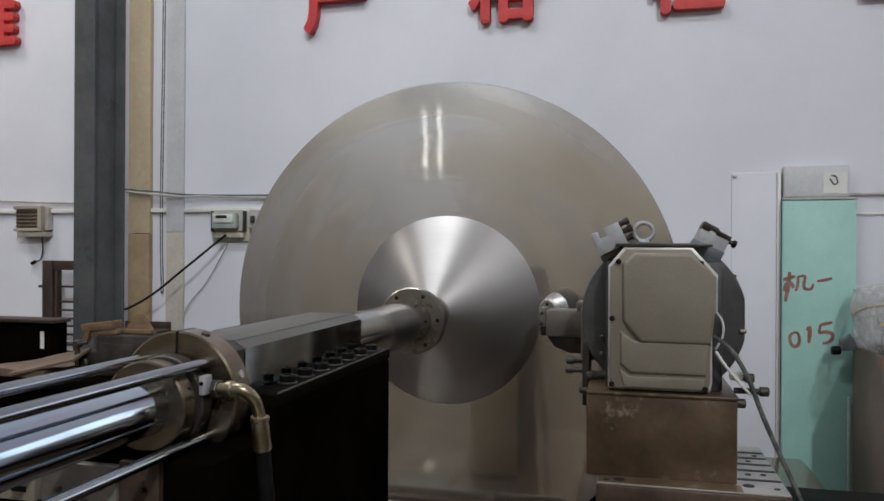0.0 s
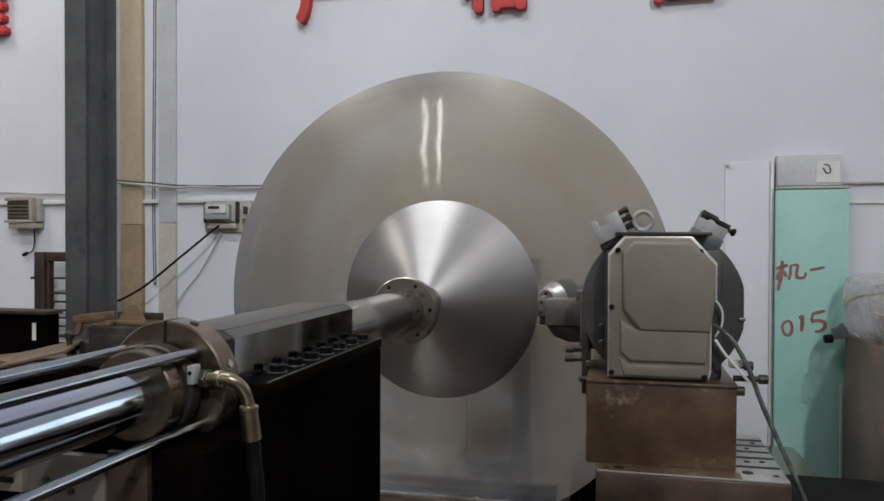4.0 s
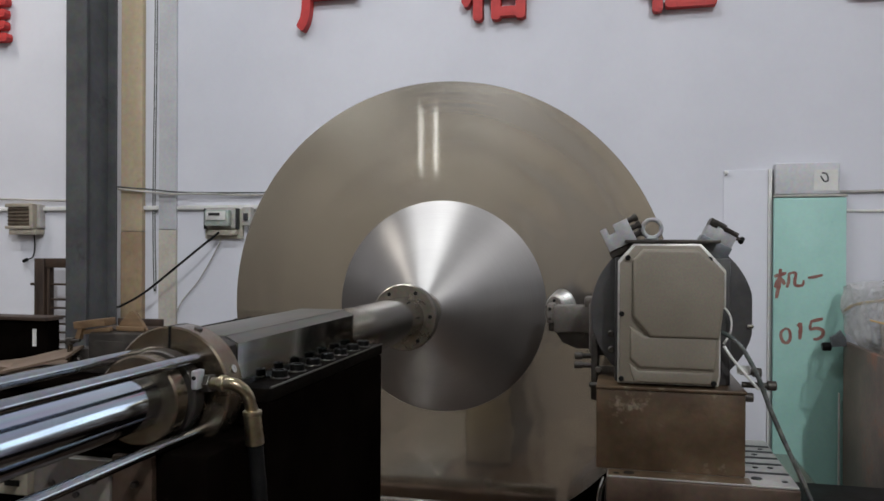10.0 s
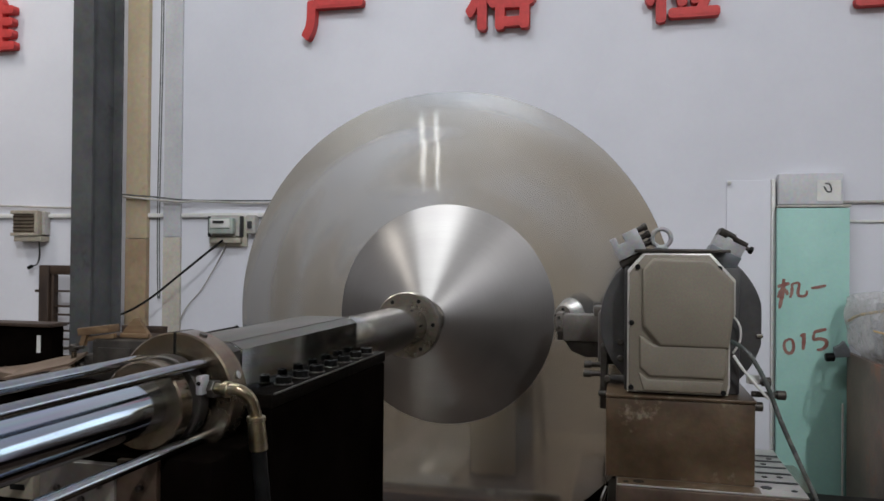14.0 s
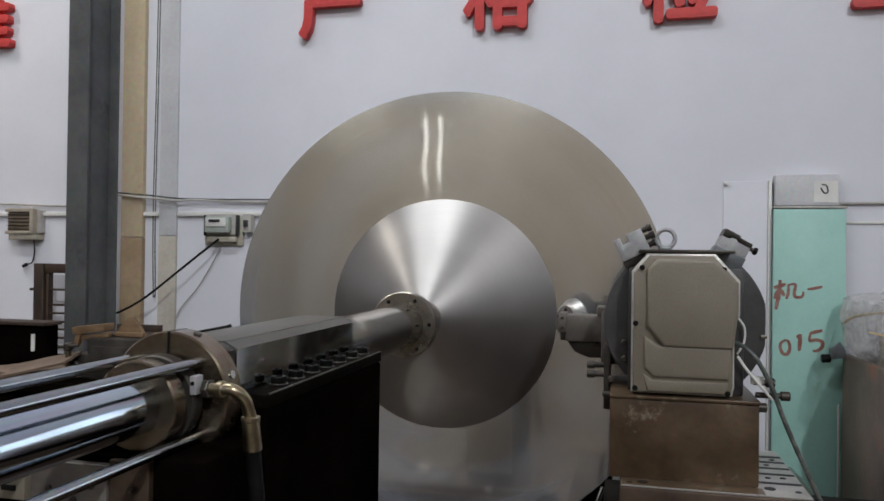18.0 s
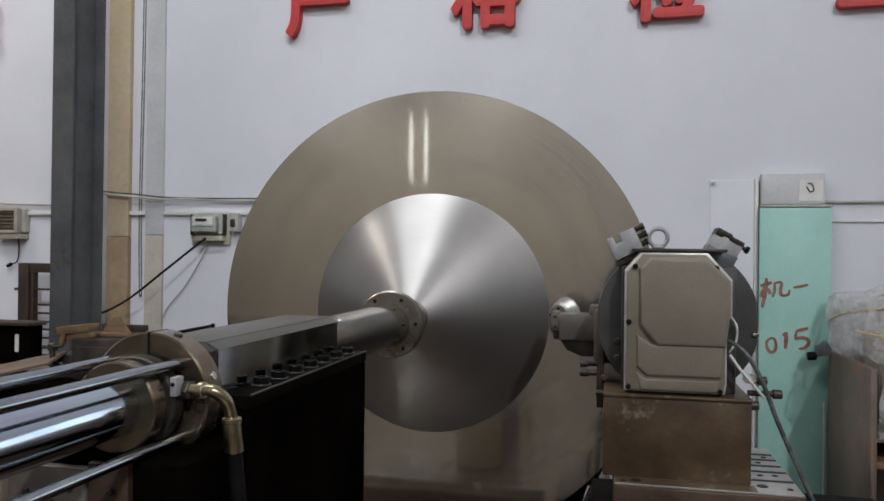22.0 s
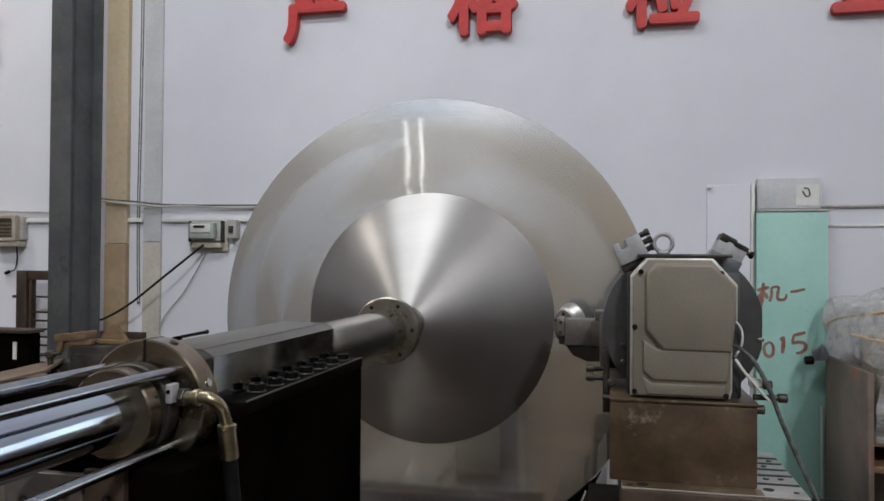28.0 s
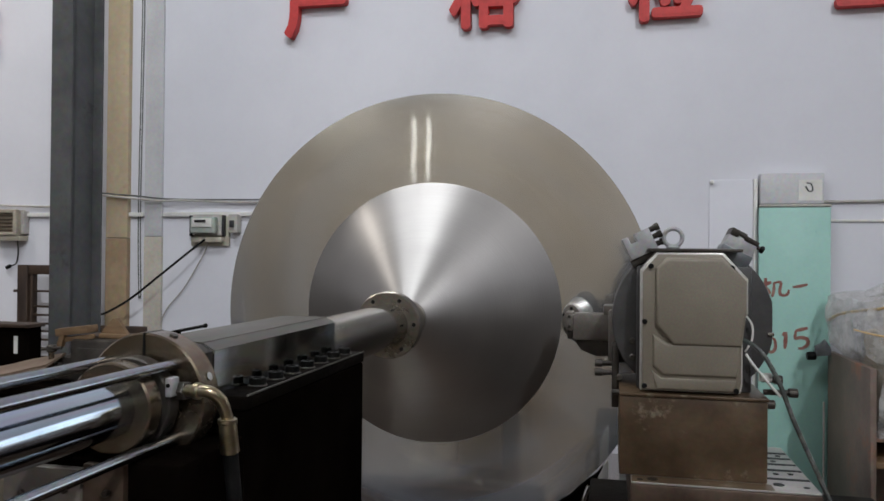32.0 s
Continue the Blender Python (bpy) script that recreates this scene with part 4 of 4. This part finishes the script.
for a in (3, 63, 123, 183, 243, 303):
    c, s = math.cos(radians(a)) * 0.066, math.sin(radians(a)) * 0.066
    part("screw_hole", rod((c, 1.7465, AX + s), (c, 1.7495, AX + s), 0.0048, 12), RUBBER, face)
part("hub", rod((0, 1.77, AX), (0, 1.955, AX), 0.044, 40, 0.003), STEEL, tail)
for k in range(7):
    y = 0.915 + 0.055 * k
    x = 0.074
    b = socket_bolt(tail, (x, y, 1.148), (x, y, 1.1570), 0.0105, material=BOLT)
    part("washer", rod((x, y, 1.146), (x, y, 1.148), 0.0128, 18, 0.0006), SLEEVETOP, b)
part("ram", rod((0, 0.10, AX), (0, 0.725, AX), 0.031, 64, 0.002), CHROME, tail, "mirror-bright chromed ram")
part("end_collar", lathe([(0.0312, 0), (0.0475, 0), (0.0495, 0.002), (0.0495, 0.021), (0.0475, 0.024), (0.0312, 0.024), (0.0312, 0)], 48, along((0, 0.716, AX), (0, 1, AX))), TANSTEEL, tail, "turned steel collar ring")
part("gland", lathe([(0, 0), (0.041, 0), (0.041, 0.010), (0.0495, 0.011), (0.0512, 0.013), (0.0512, 0.030), (0.0495, 0.032), (0.045, 0.033), (0.045, 0.046), (0, 0.046)], 48, along((0, 0.738, AX), (0, 1, AX))), DULL, tail, "stepped dark gland ring")
pad = part("clamp_pad", box(0.0485, 0.0565, 0.744, 0.760, 1.160, 1.181, 0.0015), BLOCK, tail, "bright flat clamp pad")
part("hole", rod((0.0525, 0.7445, 1.173), (0.0525, 0.743, 1.173), 0.0024, 12), RUBBER, pad)
for a in (28, -32, 150):
    c, s = math.cos(radians(a)), math.sin(radians(a))
    part("grub_screw", rod((0.049 * c, 0.762, AX + 0.049 * s), (0.0520 * c, 0.762, AX + 0.0520 * s), 0.006, 14), RUBBER, tail)
fl = part("end_flange", lathe([(0.03, 0), (0.0735, 0), (0.0755, 0.002), (0.0755, 0.034), (0.0735, 0.036), (0.03, 0.036), (0.03, 0)], 64, along((0, 0.778, AX), (0, 1, AX))), TANSTEEL, tail, "round tan steel end flange")
part("seam", box(-0.0012, 0.0012, 0.777, 0.815, AX + 0.05, AX + 0.0757), RUBBER, fl)
for a in (20, 70, 115):
    c, s = math.cos(radians(a)), math.sin(radians(a))
    part("set_screw", rod((0.0745 * c, 0.797, AX + 0.0745 * s), (0.0772 * c, 0.797, AX + 0.0772 * s), 0.005, 12), BRIGHT if a == 20 else DULL, fl)
for x in (-0.042, 0.042):
    for z in (-0.042, 0.042):
        part("tie_rod", rod((x, 0.12, AX + z), (x, 0.79, AX + z), 0.0062, 20, 0.001), TIE, tail, "polished dark tie rod")
part("rear_plate", box(-0.075, 0.075, 0.08, 0.12, AX - 0.075, AX + 0.075, 0.004), DULL, tail)
part("front_plate", box(-0.0115, 0.036, 0.691, 0.70, 0.42, 1.098, 0.001), PLATE, tail, "brown oily front plate")
part("mount_plate", box(-0.1055, -0.012, 0.688, 0.70, 0.42, 1.092, 0.001), ARMGREY, tail, "grey steel mounting plate")
for x, z in ((-0.082, 1.064), (-0.052, 1.054), (-0.03, 1.07), (0.018, 1.07)):
    part("mount_screw", rod((x, 0.695, z), (x, 0.684, z), 0.0035, 12, 0.001), DULL, tail)
rail = part("slotted_rail", box(-0.36, -0.1065, 0.68, 0.74, 1.05, 1.076, 0.002), COVER, tail, "pale steel slotted rail")
for x in (-0.135, -0.17, -0.21):
    part("slot", box(x, x + 0.018, 0.6785, 0.69, 1.060, 1.066), RUBBER, rail)
part("rail_bracket", box(-0.19, -0.1065, 0.70, 0.74, 0.42, 1.05, 0.003), BLACK, tail)
fit = part("hose_fitting", tube([(0.060, 0.762, 1.165), (0.078, 0.758, 1.166), (0.094, 0.757, 1.166), (0.1045, 0.764, 1.156), (0.1065, 0.772, 1.140), (0.107, 0.775, 1.131)], 0.0068, 16), BRASS, tail, "yellow brass elbow fitting")
part("nut", rod((0.050, 0.765, 1.164), (0.066, 0.761, 1.165), 0.0105, 6, 0.001), DULL, fit)
part("collar", rod((0.076, 0.7585, 1.166), (0.084, 0.7575, 1.166), 0.0092, 18, 0.001), BRASS, fit)
part("ring", rod((0.107, 0.775, 1.134), (0.107, 0.775, 1.128), 0.0108, 20, 0.001), BRASS, fit)
part("ferrule", rod((0.107, 0.775, 1.129), (0.109, 0.778, 1.095), 0.0098, 20, 0.001, 0.0106), BRASS, fit)
part("hose", tube([(0.109, 0.778, 1.098), (0.1105, 0.78, 1.07), (0.113, 0.782, 1.03), (0.115, 0.782, 0.9), (0.13, 0.77, 0.7), (0.15, 0.75, 0.425)], 0.0088, 14), RUBBER, tail, "black hydraulic hose")

# ---- the blank, the cone ----
APEX = 1.901
TAN_HALF = 0.00365 / 0.0028
CONE_R = 0.41


def wave(a, r):
    """Warp of the thin blank: a wide sector rolled into shallow rings."""
    d = math.degrees(math.atan2(math.sin(a), math.cos(a)))
    w = math.exp(-(d / 52) ** 2)
    return w * (0.00025 * math.sin((r - 0.27) * 2 * math.pi / 0.15) + 0.00006 * math.sin(r * 2 * math.pi / 0.06 + d * 0.03) - 0.006 * (r - 0.25))


def blank():
    bm = bmesh.new()
    seg, nr, r0, r1 = 240, 40, 0.20, 0.65
    grid = []
    for side in (0, 1):
        rows = []
        for i in range(nr + 1):
            r = r0 + (r1 - r0) * i / nr
            rows.append([bm.verts.new((r * math.cos(a), r * math.sin(a), wave(a, r) - 0.003 * side)) for a in [2 * math.pi * k / seg for k in range(seg)]])
        grid.append(rows)
    for side, rows in enumerate(grid):
        for a, b in zip(rows, rows[1:]):
            for k in range(seg):
                j = (k + 1) % seg
                q = (a[k], b[k], b[j], a[j])
                bm.faces.new(q if side == 0 else q[::-1])
    for i in (0, nr):
        a, b = grid[0][i], grid[1][i]
        for k in range(seg):
            j = (k + 1) % seg
            q = (a[k], a[j], b[j], b[k])
            bm.faces.new(q if i == 0 else q[::-1])
    return bm


def spun_part(name, bm, material, parent, label=""):
    """A mesh in the space of a spinning thing."""
    me = bpy.data.meshes.new(name)
    bm.normal_update()
    bm.to_mesh(me)
    bm.free()
    me.materials.append(material)
    for f in me.polygons:
        f.use_smooth = True
    me.set_sharp_from_angle(angle=radians(32))
    ob = new(name, me)
    ob.parent = parent
    return tagged(ob, label)


blank_sheet = tagged(new("sheet_blank"), "thin polished round steel blank spinning on the lathe", "metal sheet")
spun_part("sheet", blank(), SHEET, blank_sheet)
spun_part("rim", lathe([(0.6501, -0.0031), (0.6507, -0.0028), (0.6507, -0.0026), (0.6501, -0.0022), (0.6501, -0.0031)], 240, Matrix()), BLOCK, blank_sheet, "bright cut edge")
# local z points along the axis towards the tailstock; the cone's tip is at z = 0
n = 40
prof = [(0.05 + (CONE_R - 0.05) * i / n, -(0.05 + (CONE_R - 0.05) * i / n) / TAN_HALF) for i in range(n + 1)]
formed = tagged(new("spun_cone"), "bright spun steel cone over its forming mandrel", "metal cone")
spun_part("cone_wall", lathe(prof + [(r - 0.003, h) for r, h in prof[::-1]] + prof[:1], 160, Matrix()), CONE, formed)
spun_part("mandrel", lathe([(0, -0.05), (0.03, -0.05)] + [(r - 0.006, h) for r, h in prof] + [(CONE_R - 0.006, -0.62), (0, -0.62)], 96, Matrix()), STEEL, formed, "steel forming mandrel inside the cone")

# ---- tool slide with turret and roller ----
slide = thing("tool_slide", (0.57, 1.70, 0.765), "oily brown tool slide with beige servo turret", "tool slide")
part("slide_plate", box(0.446, 0.806, 1.525, 1.90, 0.765, 0.862, 0.004), PLATE, slide, "thick brown slide plate")
plate = part("slot_plate", box(0.448, 0.804, 1.528, 1.898, 0.862, 0.866, 0.001), SLIDE, slide, "oily slotted table top")
part("front_strip", box(0.449, 0.72, 1.529, 1.5715, 0.8655, 0.8664), BROWN, plate, "oil-browned strip")
for y in (1.617, 1.686, 1.735, 1.787, 1.835):
    part("slot", box(0.715, 0.802, y - 0.006, y + 0.006, 0.8655, 0.8668), RUBBER, plate)
for x, y in ((0.735, 1.575), (0.775, 1.66), (0.745, 1.655), (0.76, 1.76), (0.74, 1.81), (0.78, 1.81), (0.49, 1.552), (0.465, 1.545), (0.785, 1.565)):
    part("screw_hole", rod((x, y, 0.8655), (x, y, 0.8669), 0.011 if x in (0.735, 0.49) else 0.006, 14), RUBBER, plate)
part("base_block", box(0.424, 0.714, 1.572, 1.84, 0.866, 1.030, 0.004), BROWN, slide, "oil-browned steel riser block")
part("block_rim", box(0.424, 0.716, 1.568, 1.84, 1.030, 1.037, 0.002), BROWN, slide)
part("side_plate", box(0.408, 0.424, 1.70, 1.80, 0.98, 1.12, 0.003), DULL, slide)
for z, y in ((1.073, 1.74), (1.055, 1.72)):
    b = part("side_bolt", rod((0.41, y, z), (0.375, y, z), 0.006, 12, 0.001), DULL, slide)
    part("head", rod((0.388, y, z), (0.370, y, z), 0.0085, 14, 0.001), DULL, b)
part("side_nut", rod((0.425, 1.60, 1.032), (0.408, 1.60, 1.032), 0.006, 12, 0.001), DULL, slide)
for y, z, x in ((1.63, 1.067, 0.752), (1.60, 1.046, 0.775), (1.60, 1.021, 0.732)):
    b = part("side_bolt", rod((0.71, y, z), (x, y, z), 0.006, 12, 0.001), DULL, slide)
    part("head", rod((x - 0.018, y, z), (x, y, z), 0.0095, 14, 0.0015), DULL, b)

# turret body, round with a flat on one side
cx, cz, cr = 0.576, 1.182, 0.168
poly = []
for k in range(72):
    a = 2 * math.pi * k / 72
    poly.append((max(cx - cr, min(cx + cr * 0.97, cx + cr * math.cos(a))), max(1.037, min(cz + cr * 0.93, cz + cr * math.sin(a)))))
part("turret_disc", prism(poly, 1.66, 1.78, 0.004), TURRET, slide, "dark round tool turret")
part("turret_neck", box(0.46, 0.692, 1.63, 1.67, 1.037, 1.30, 0.004), TURRET, slide)
for z in (1.158,):
    part("turret_notch", box(0.728, 0.741, 1.655, 1.70, z - 0.004, z + 0.004, 0.001), BRIGHT, slide)
for x, z in ((0.452, 1.135), (0.452, 1.10), (0.425, 1.055)):
    part("turret_screw", rod((x, 1.664, z), (x, 1.652, z), 0.007, 14, 0.002), DULL, slide)

# beige servo cover
C = [(0.466, 1.041), (0.664, 1.041), (0.668, 1.06), (0.668, 1.19), (0.678, 1.205), (0.678, 1.275), (0.63, 1.329), (0.497, 1.329), (0.466, 1.292)]


def inset(poly, d, dz=0.0):
    mx = sum(p[0] for p in poly) / len(poly)
    mz = sum(p[1] for p in poly) / len(poly)
    out = []
    for x, z in poly:
        sx = (abs(x - mx) - d) / abs(x - mx) if abs(x - mx) > 1e-6 else 1
        sz = (abs(z - mz) - d) / abs(z - mz) if abs(z - mz) > 1e-6 else 1
        out.append((mx + (x - mx) * sx, mz + (z - mz) * sz + dz))
    return out


# the cover's body is paler than its face and shows as a rim
cover = part("servo_cover", prism(C, 1.585, 1.655, 0.004), COVERRIM, slide, "beige cast servo motor cover")
part("cover_face", prism(inset(C, 0.004), 1.577, 1.586, 0.003), COVER, cover)
hump = [(0.502, 1.172), (0.530, 1.138), (0.664, 1.138), (0.672, 1.206), (0.672, 1.272), (0.626, 1.318), (0.516, 1.318), (0.496, 1.296), (0.496, 1.18)]
part("cover_hump", prism(hump, 1.565, 1.58, 0.008, 4), COVER, cover, "raised cover panel")
part("cover_step", prism([(0.49, 1.094), (0.51, 1.075), (0.655, 1.075), (0.661, 1.094), (0.661, 1.142), (0.52, 1.142), (0.49, 1.16)], 1.5705, 1.58, 0.007, 4), COVER, cover, "lower raised cover panel")
part("cover_foot", prism([(0.498, 1.046), (0.65, 1.046), (0.655, 1.070), (0.508, 1.070), (0.488, 1.085)], 1.5745, 1.58, 0.004, 3), COVER, cover)
for x, z in ((0.486, 1.300), (0.645, 1.298), (0.474, 1.185), (0.474, 1.052), (0.654, 1.049)):
    part("cover_screw", rod((x, 1.578, z), (x, 1.571, z), 0.0055, 14, 0.001), RUBBER, cover)
part("top_plate", box(0.48, 0.668, 1.585, 1.70, 1.330, 1.337, 0.002), DULL, slide)

# lifting eye
ring = []
for i in range(32):
    a = 2 * math.pi * i / 32
    ring.append((0.537 + 0.0195 * math.cos(a), 1.675, 1.362 + 0.0195 * math.sin(a)))
eye = join(tube(ring + ring[:1], 0.0048, 12, 1), rod((0.537, 1.675, 1.336), (0.537, 1.675, 1.344), 0.014, 20, 0.003))
part("lifting_eye", eye, BLOCK, slide, "grey steel lifting eye")


def tool_block(x, z, tilt, outline, depth, material):
    """A square tool holder on the turret's rim, cut from an (x, z) outline, leaning by tilt."""
    m = Matrix.Translation((x, 1.69, z)) @ pose(0, 0, 0, 0, tilt, 0)
    bm = prism(outline, -depth, depth, 0.002)
    bm.transform(m)
    return part("tool_block", bm, material, slide, "grey square tool block"), m


def prism_in(outline, near, far, m):
    """A bar of an (x, z) outline, set into the space of m."""
    bm = prism(outline, near, far, 0.001)
    bm.transform(m)
    return bm


holder, m = tool_block(0.466, 1.347, -26, [(-0.031, -0.025), (0.031, -0.025), (0.031, 0.025), (-0.002, 0.025), (-0.002, 0.008), (-0.017, 0.008), (-0.017, 0.025), (-0.031, 0.025)], 0.05, BLOCK)
part("seat", box(-0.034, 0.034, -0.04, 0.05, -0.040, -0.025, 0.002, m), DULL, holder)
for k in range(3):
    z = 0.019 - 0.017 * k
    part("clamp_screw", rod(m @ Vector((0.031, -0.034 + 0.012 * k, z)), m @ Vector((0.046, -0.034 + 0.012 * k, z)), 0.0062, 12, 0.001), DULL, holder)
    part("screw_head", rod(m @ Vector((0.043, -0.034 + 0.012 * k, z)), m @ Vector((0.053, -0.034 + 0.012 * k, z)), 0.0082, 12, 0.001), DULL, holder)
holder, m = tool_block(0.674, 1.345, 27, [(-0.031, -0.026), (0.031, -0.026), (0.031, 0.013), (0.002, 0.013), (-0.002, 0.017), (-0.012, 0.017), (-0.014, 0.012), (-0.031, 0.012)], 0.034, BLOCK)
part("clamp_bar", prism_in([(-0.031, 0.0125), (-0.0145, 0.0125), (-0.0125, 0.0175), (-0.0015, 0.0175), (0.0025, 0.0135), (0.032, 0.0135), (0.031, 0.022), (0.004, 0.023), (0.001, 0.027), (-0.031, 0.028)], -0.036, 0.034, m), DULL, holder, "dark oily clamp bar")
part("seat", box(-0.033, 0.033, -0.037, 0.036, -0.044, -0.012, 0.002, m), TOOLBLUE, holder)
part("clamp_screw", rod(m @ Vector((0.030, -0.024, 0.012)), m @ Vector((0.042, -0.024, 0.012)), 0.0045, 14, 0.001), DULL, holder)
part("screw_head", rod(m @ Vector((0.038, -0.024, 0.012)), m @ Vector((0.047, -0.024, 0.012)), 0.0080, 14, 0.002), RUBBER, holder)

# roller arm and forming roller
arm = part("roller_arm", box(0.316, 0.44, 1.80, 1.87, 1.118, 1.181, 0.004), ARMGREY, slide, "warm grey steel roller fork")
part("arm_step", box(0.388, 0.45, 1.80, 1.88, 1.178, 1.202, 0.004), ARMGREY, arm)
part("arm_slot", box(0.4065, 0.4115, 1.797, 1.801, 1.142, 1.166), RUBBER, arm)
# added dark piece that stands in for the roller's shaded underside
part("arm_dark_plate", prism([(0.318, 1.117), (0.44, 1.117), (0.44, 1.08), (0.37, 1.078), (0.335, 1.092)], 1.82, 1.87, 0.003), DULL, arm, "dark plate added over the roller underside")
part("arm_root", box(0.40, 0.47, 1.77, 1.88, 1.07, 1.195, 0.008), ARMGREY, arm)
part("fork_plate", box(0.299, 0.316, 1.802, 1.88, 1.140, 1.184, 0.002), ARMGREY, arm, "small worn fork plate")
part("fork_tip", box(0.302, 0.330, 1.815, 1.88, 1.118, 1.140, 0.003), DULL, arm)
for z in (1.150, 1.174):
    part("fork_screw", rod((0.3075, 1.803, z), (0.3075, 1.797, z), 0.004, 10, 0.001), DULL, arm)
part("dark_plate_screw", rod((0.383, 1.822, 1.112), (0.383, 1.812, 1.112), 0.006, 12, 0.001), DULL, arm)
ax = Vector((0.76, 0.65, 0.0)).normalized()
mid = Vector((0.318, 1.945, 1.154))
rm = along(mid - 0.016 * ax, mid + ax)
rim = [(0.040, 0.0), (0.0440, 0.0015), (0.0490, 0.0080), (0.0484, 0.0090), (0.0540, 0.0155), (0.0534, 0.0165), (0.0590, 0.0220), (0.0605, 0.0260), (0.0590, 0.0290), (0.0480, 0.0350), (0, 0.0350)]
roller = part("forming_roller", lathe(rim, 72, rm), ROLLER, slide, "bright hardened forming roller")
part("roller_hub", lathe([(0, -0.012), (0.020, -0.012), (0.022, -0.002), (0.0400, 0.0005), (0.0400, 0.006), (0, 0.006)], 36, rm), ARMGREY, roller, "oily grey roller hub")
for k in range(5):
    a = 2 * math.pi * k / 5 + 0.4
    c, q = 0.031 * math.cos(a), 0.031 * math.sin(a)
    part("hub_screw", rod(rm @ Vector((c, q, 0.0)), rm @ Vector((c, q, -0.005)), 0.004, 10, 0.001), RUBBER, roller)

# turret cables
part("servo_cable", tube([(0.672, 1.60, 1.150), (0.69, 1.585, 1.140), (0.712, 1.58, 1.115), (0.738, 1.58, 1.064), (0.762, 1.585, 1.0), (0.790, 1.59, 0.935), (0.835, 1.60, 0.835), (0.89, 1.62, 0.70), (0.92, 1.64, 0.6)], 0.0047, 12), CABLE, slide, "grey servo cable")
part("servo_cable", tube([(0.676, 1.60, 1.122), (0.69, 1.59, 1.10), (0.712, 1.585, 1.072), (0.74, 1.585, 1.04)], 0.003, 10), PVC, slide, "thin pale cable")
part("cable_clip", box(0.70, 0.725, 1.59, 1.60, 1.068, 1.085, 0.002), PVC, slide)
part("cable_loop", tube([(0.674, 1.61, 1.205), (0.69, 1.615, 1.18), (0.69, 1.615, 1.15), (0.676, 1.61, 1.125)], 0.0022, 8), PVC, slide)

# a bar on a post that runs out on the far side as the tool slide does
far_bar = thing("feed_bar", (-0.70, 2.06, 0), "black steel bar on a post beside the blank", "bar")
part("bar", rod((-0.709, 2.06, 1.070), (-0.588, 2.06, 1.095), 0.0052, 14, 0.001), BOLT, far_bar)
part("tip", rod((-0.596, 2.06, 1.0935), (-0.587, 2.06, 1.0955), 0.0068, 12, 0.001), BOLT, far_bar)
part("post", box(-0.70, -0.68, 2.05, 2.07, 0, 1.077, 0.002), BLACK, far_bar)

# fixed guard by the slide
guard = thing("chip_guard", (0.50, 2.0, 0.42), "small pale bent guard plate by the slide", "guard")
part("plate", prism([(0.486, 0.60), (0.519, 0.60), (0.519, 0.80), (0.515, 0.80), (0.493, 0.755)], 1.99, 1.995), PVC, guard)
part("end_plate", box(0.547, 0.581, 2.015, 2.03, 0.60, 0.779, 0.002), BLOCK, guard, "blue-grey steel end plate")
part("bracket", prism([(0.36, 0.42), (0.502, 0.42), (0.502, 0.695), (0.486, 0.672), (0.442, 0.638), (0.408, 0.603), (0.36, 0.57)], 2.29, 2.34, 0.003), LEDGE, bed, "dark steel bracket behind the blank")
part("post", box(0.49, 0.512, 1.995, 2.03, 0.42, 0.62, 0.002), DULL, guard)
part("nozzle", tube([(0.455, 1.97, 0.60), (0.457, 1.97, 0.69), (0.47, 1.975, 0.735)], 0.006, 10), BRIGHT, guard, "bright coolant pipe")
part("pipe_base", box(0.43, 0.50, 1.95, 2.03, 0.42, 0.62, 0.004), DULL, guard)


def motions():
    """The blank and the cone spin; the blank runs back along the cone as the roller moves out."""
    spin = []
    cone = []
    step = 1 / FPS
    for i in range(int(SEC * FPS) + 1):
        t = i * step
        turn = 27 + 360 * 5.0741 * t
        up = pose(0, 2.107 + 0.0028 * t, AX, 90, 0, 0) @ pose(0, 0, 0, 0, 0, turn)
        spin.append((t, up))
        cone.append((t, pose(0, APEX, AX, 90, 0, 0) @ pose(0, 0, 0, 0, 0, turn)))
    walk(blank_sheet, spin)
    walk(formed, cone)
    at = Vector((0.57, 1.70, 0.765))
    walk(far_bar, [(t, pose(-0.70 - 0.00365 * t, 2.06 + 0.0028 * t, 0)) for t in (0, 8, 16, 24, SEC)])
    walk(slide, [(t, pose(at.x + 0.00365 * t, at.y + 0.0018 * t, at.z)) for t in (0, 8, 16, 24, SEC)])


motions()
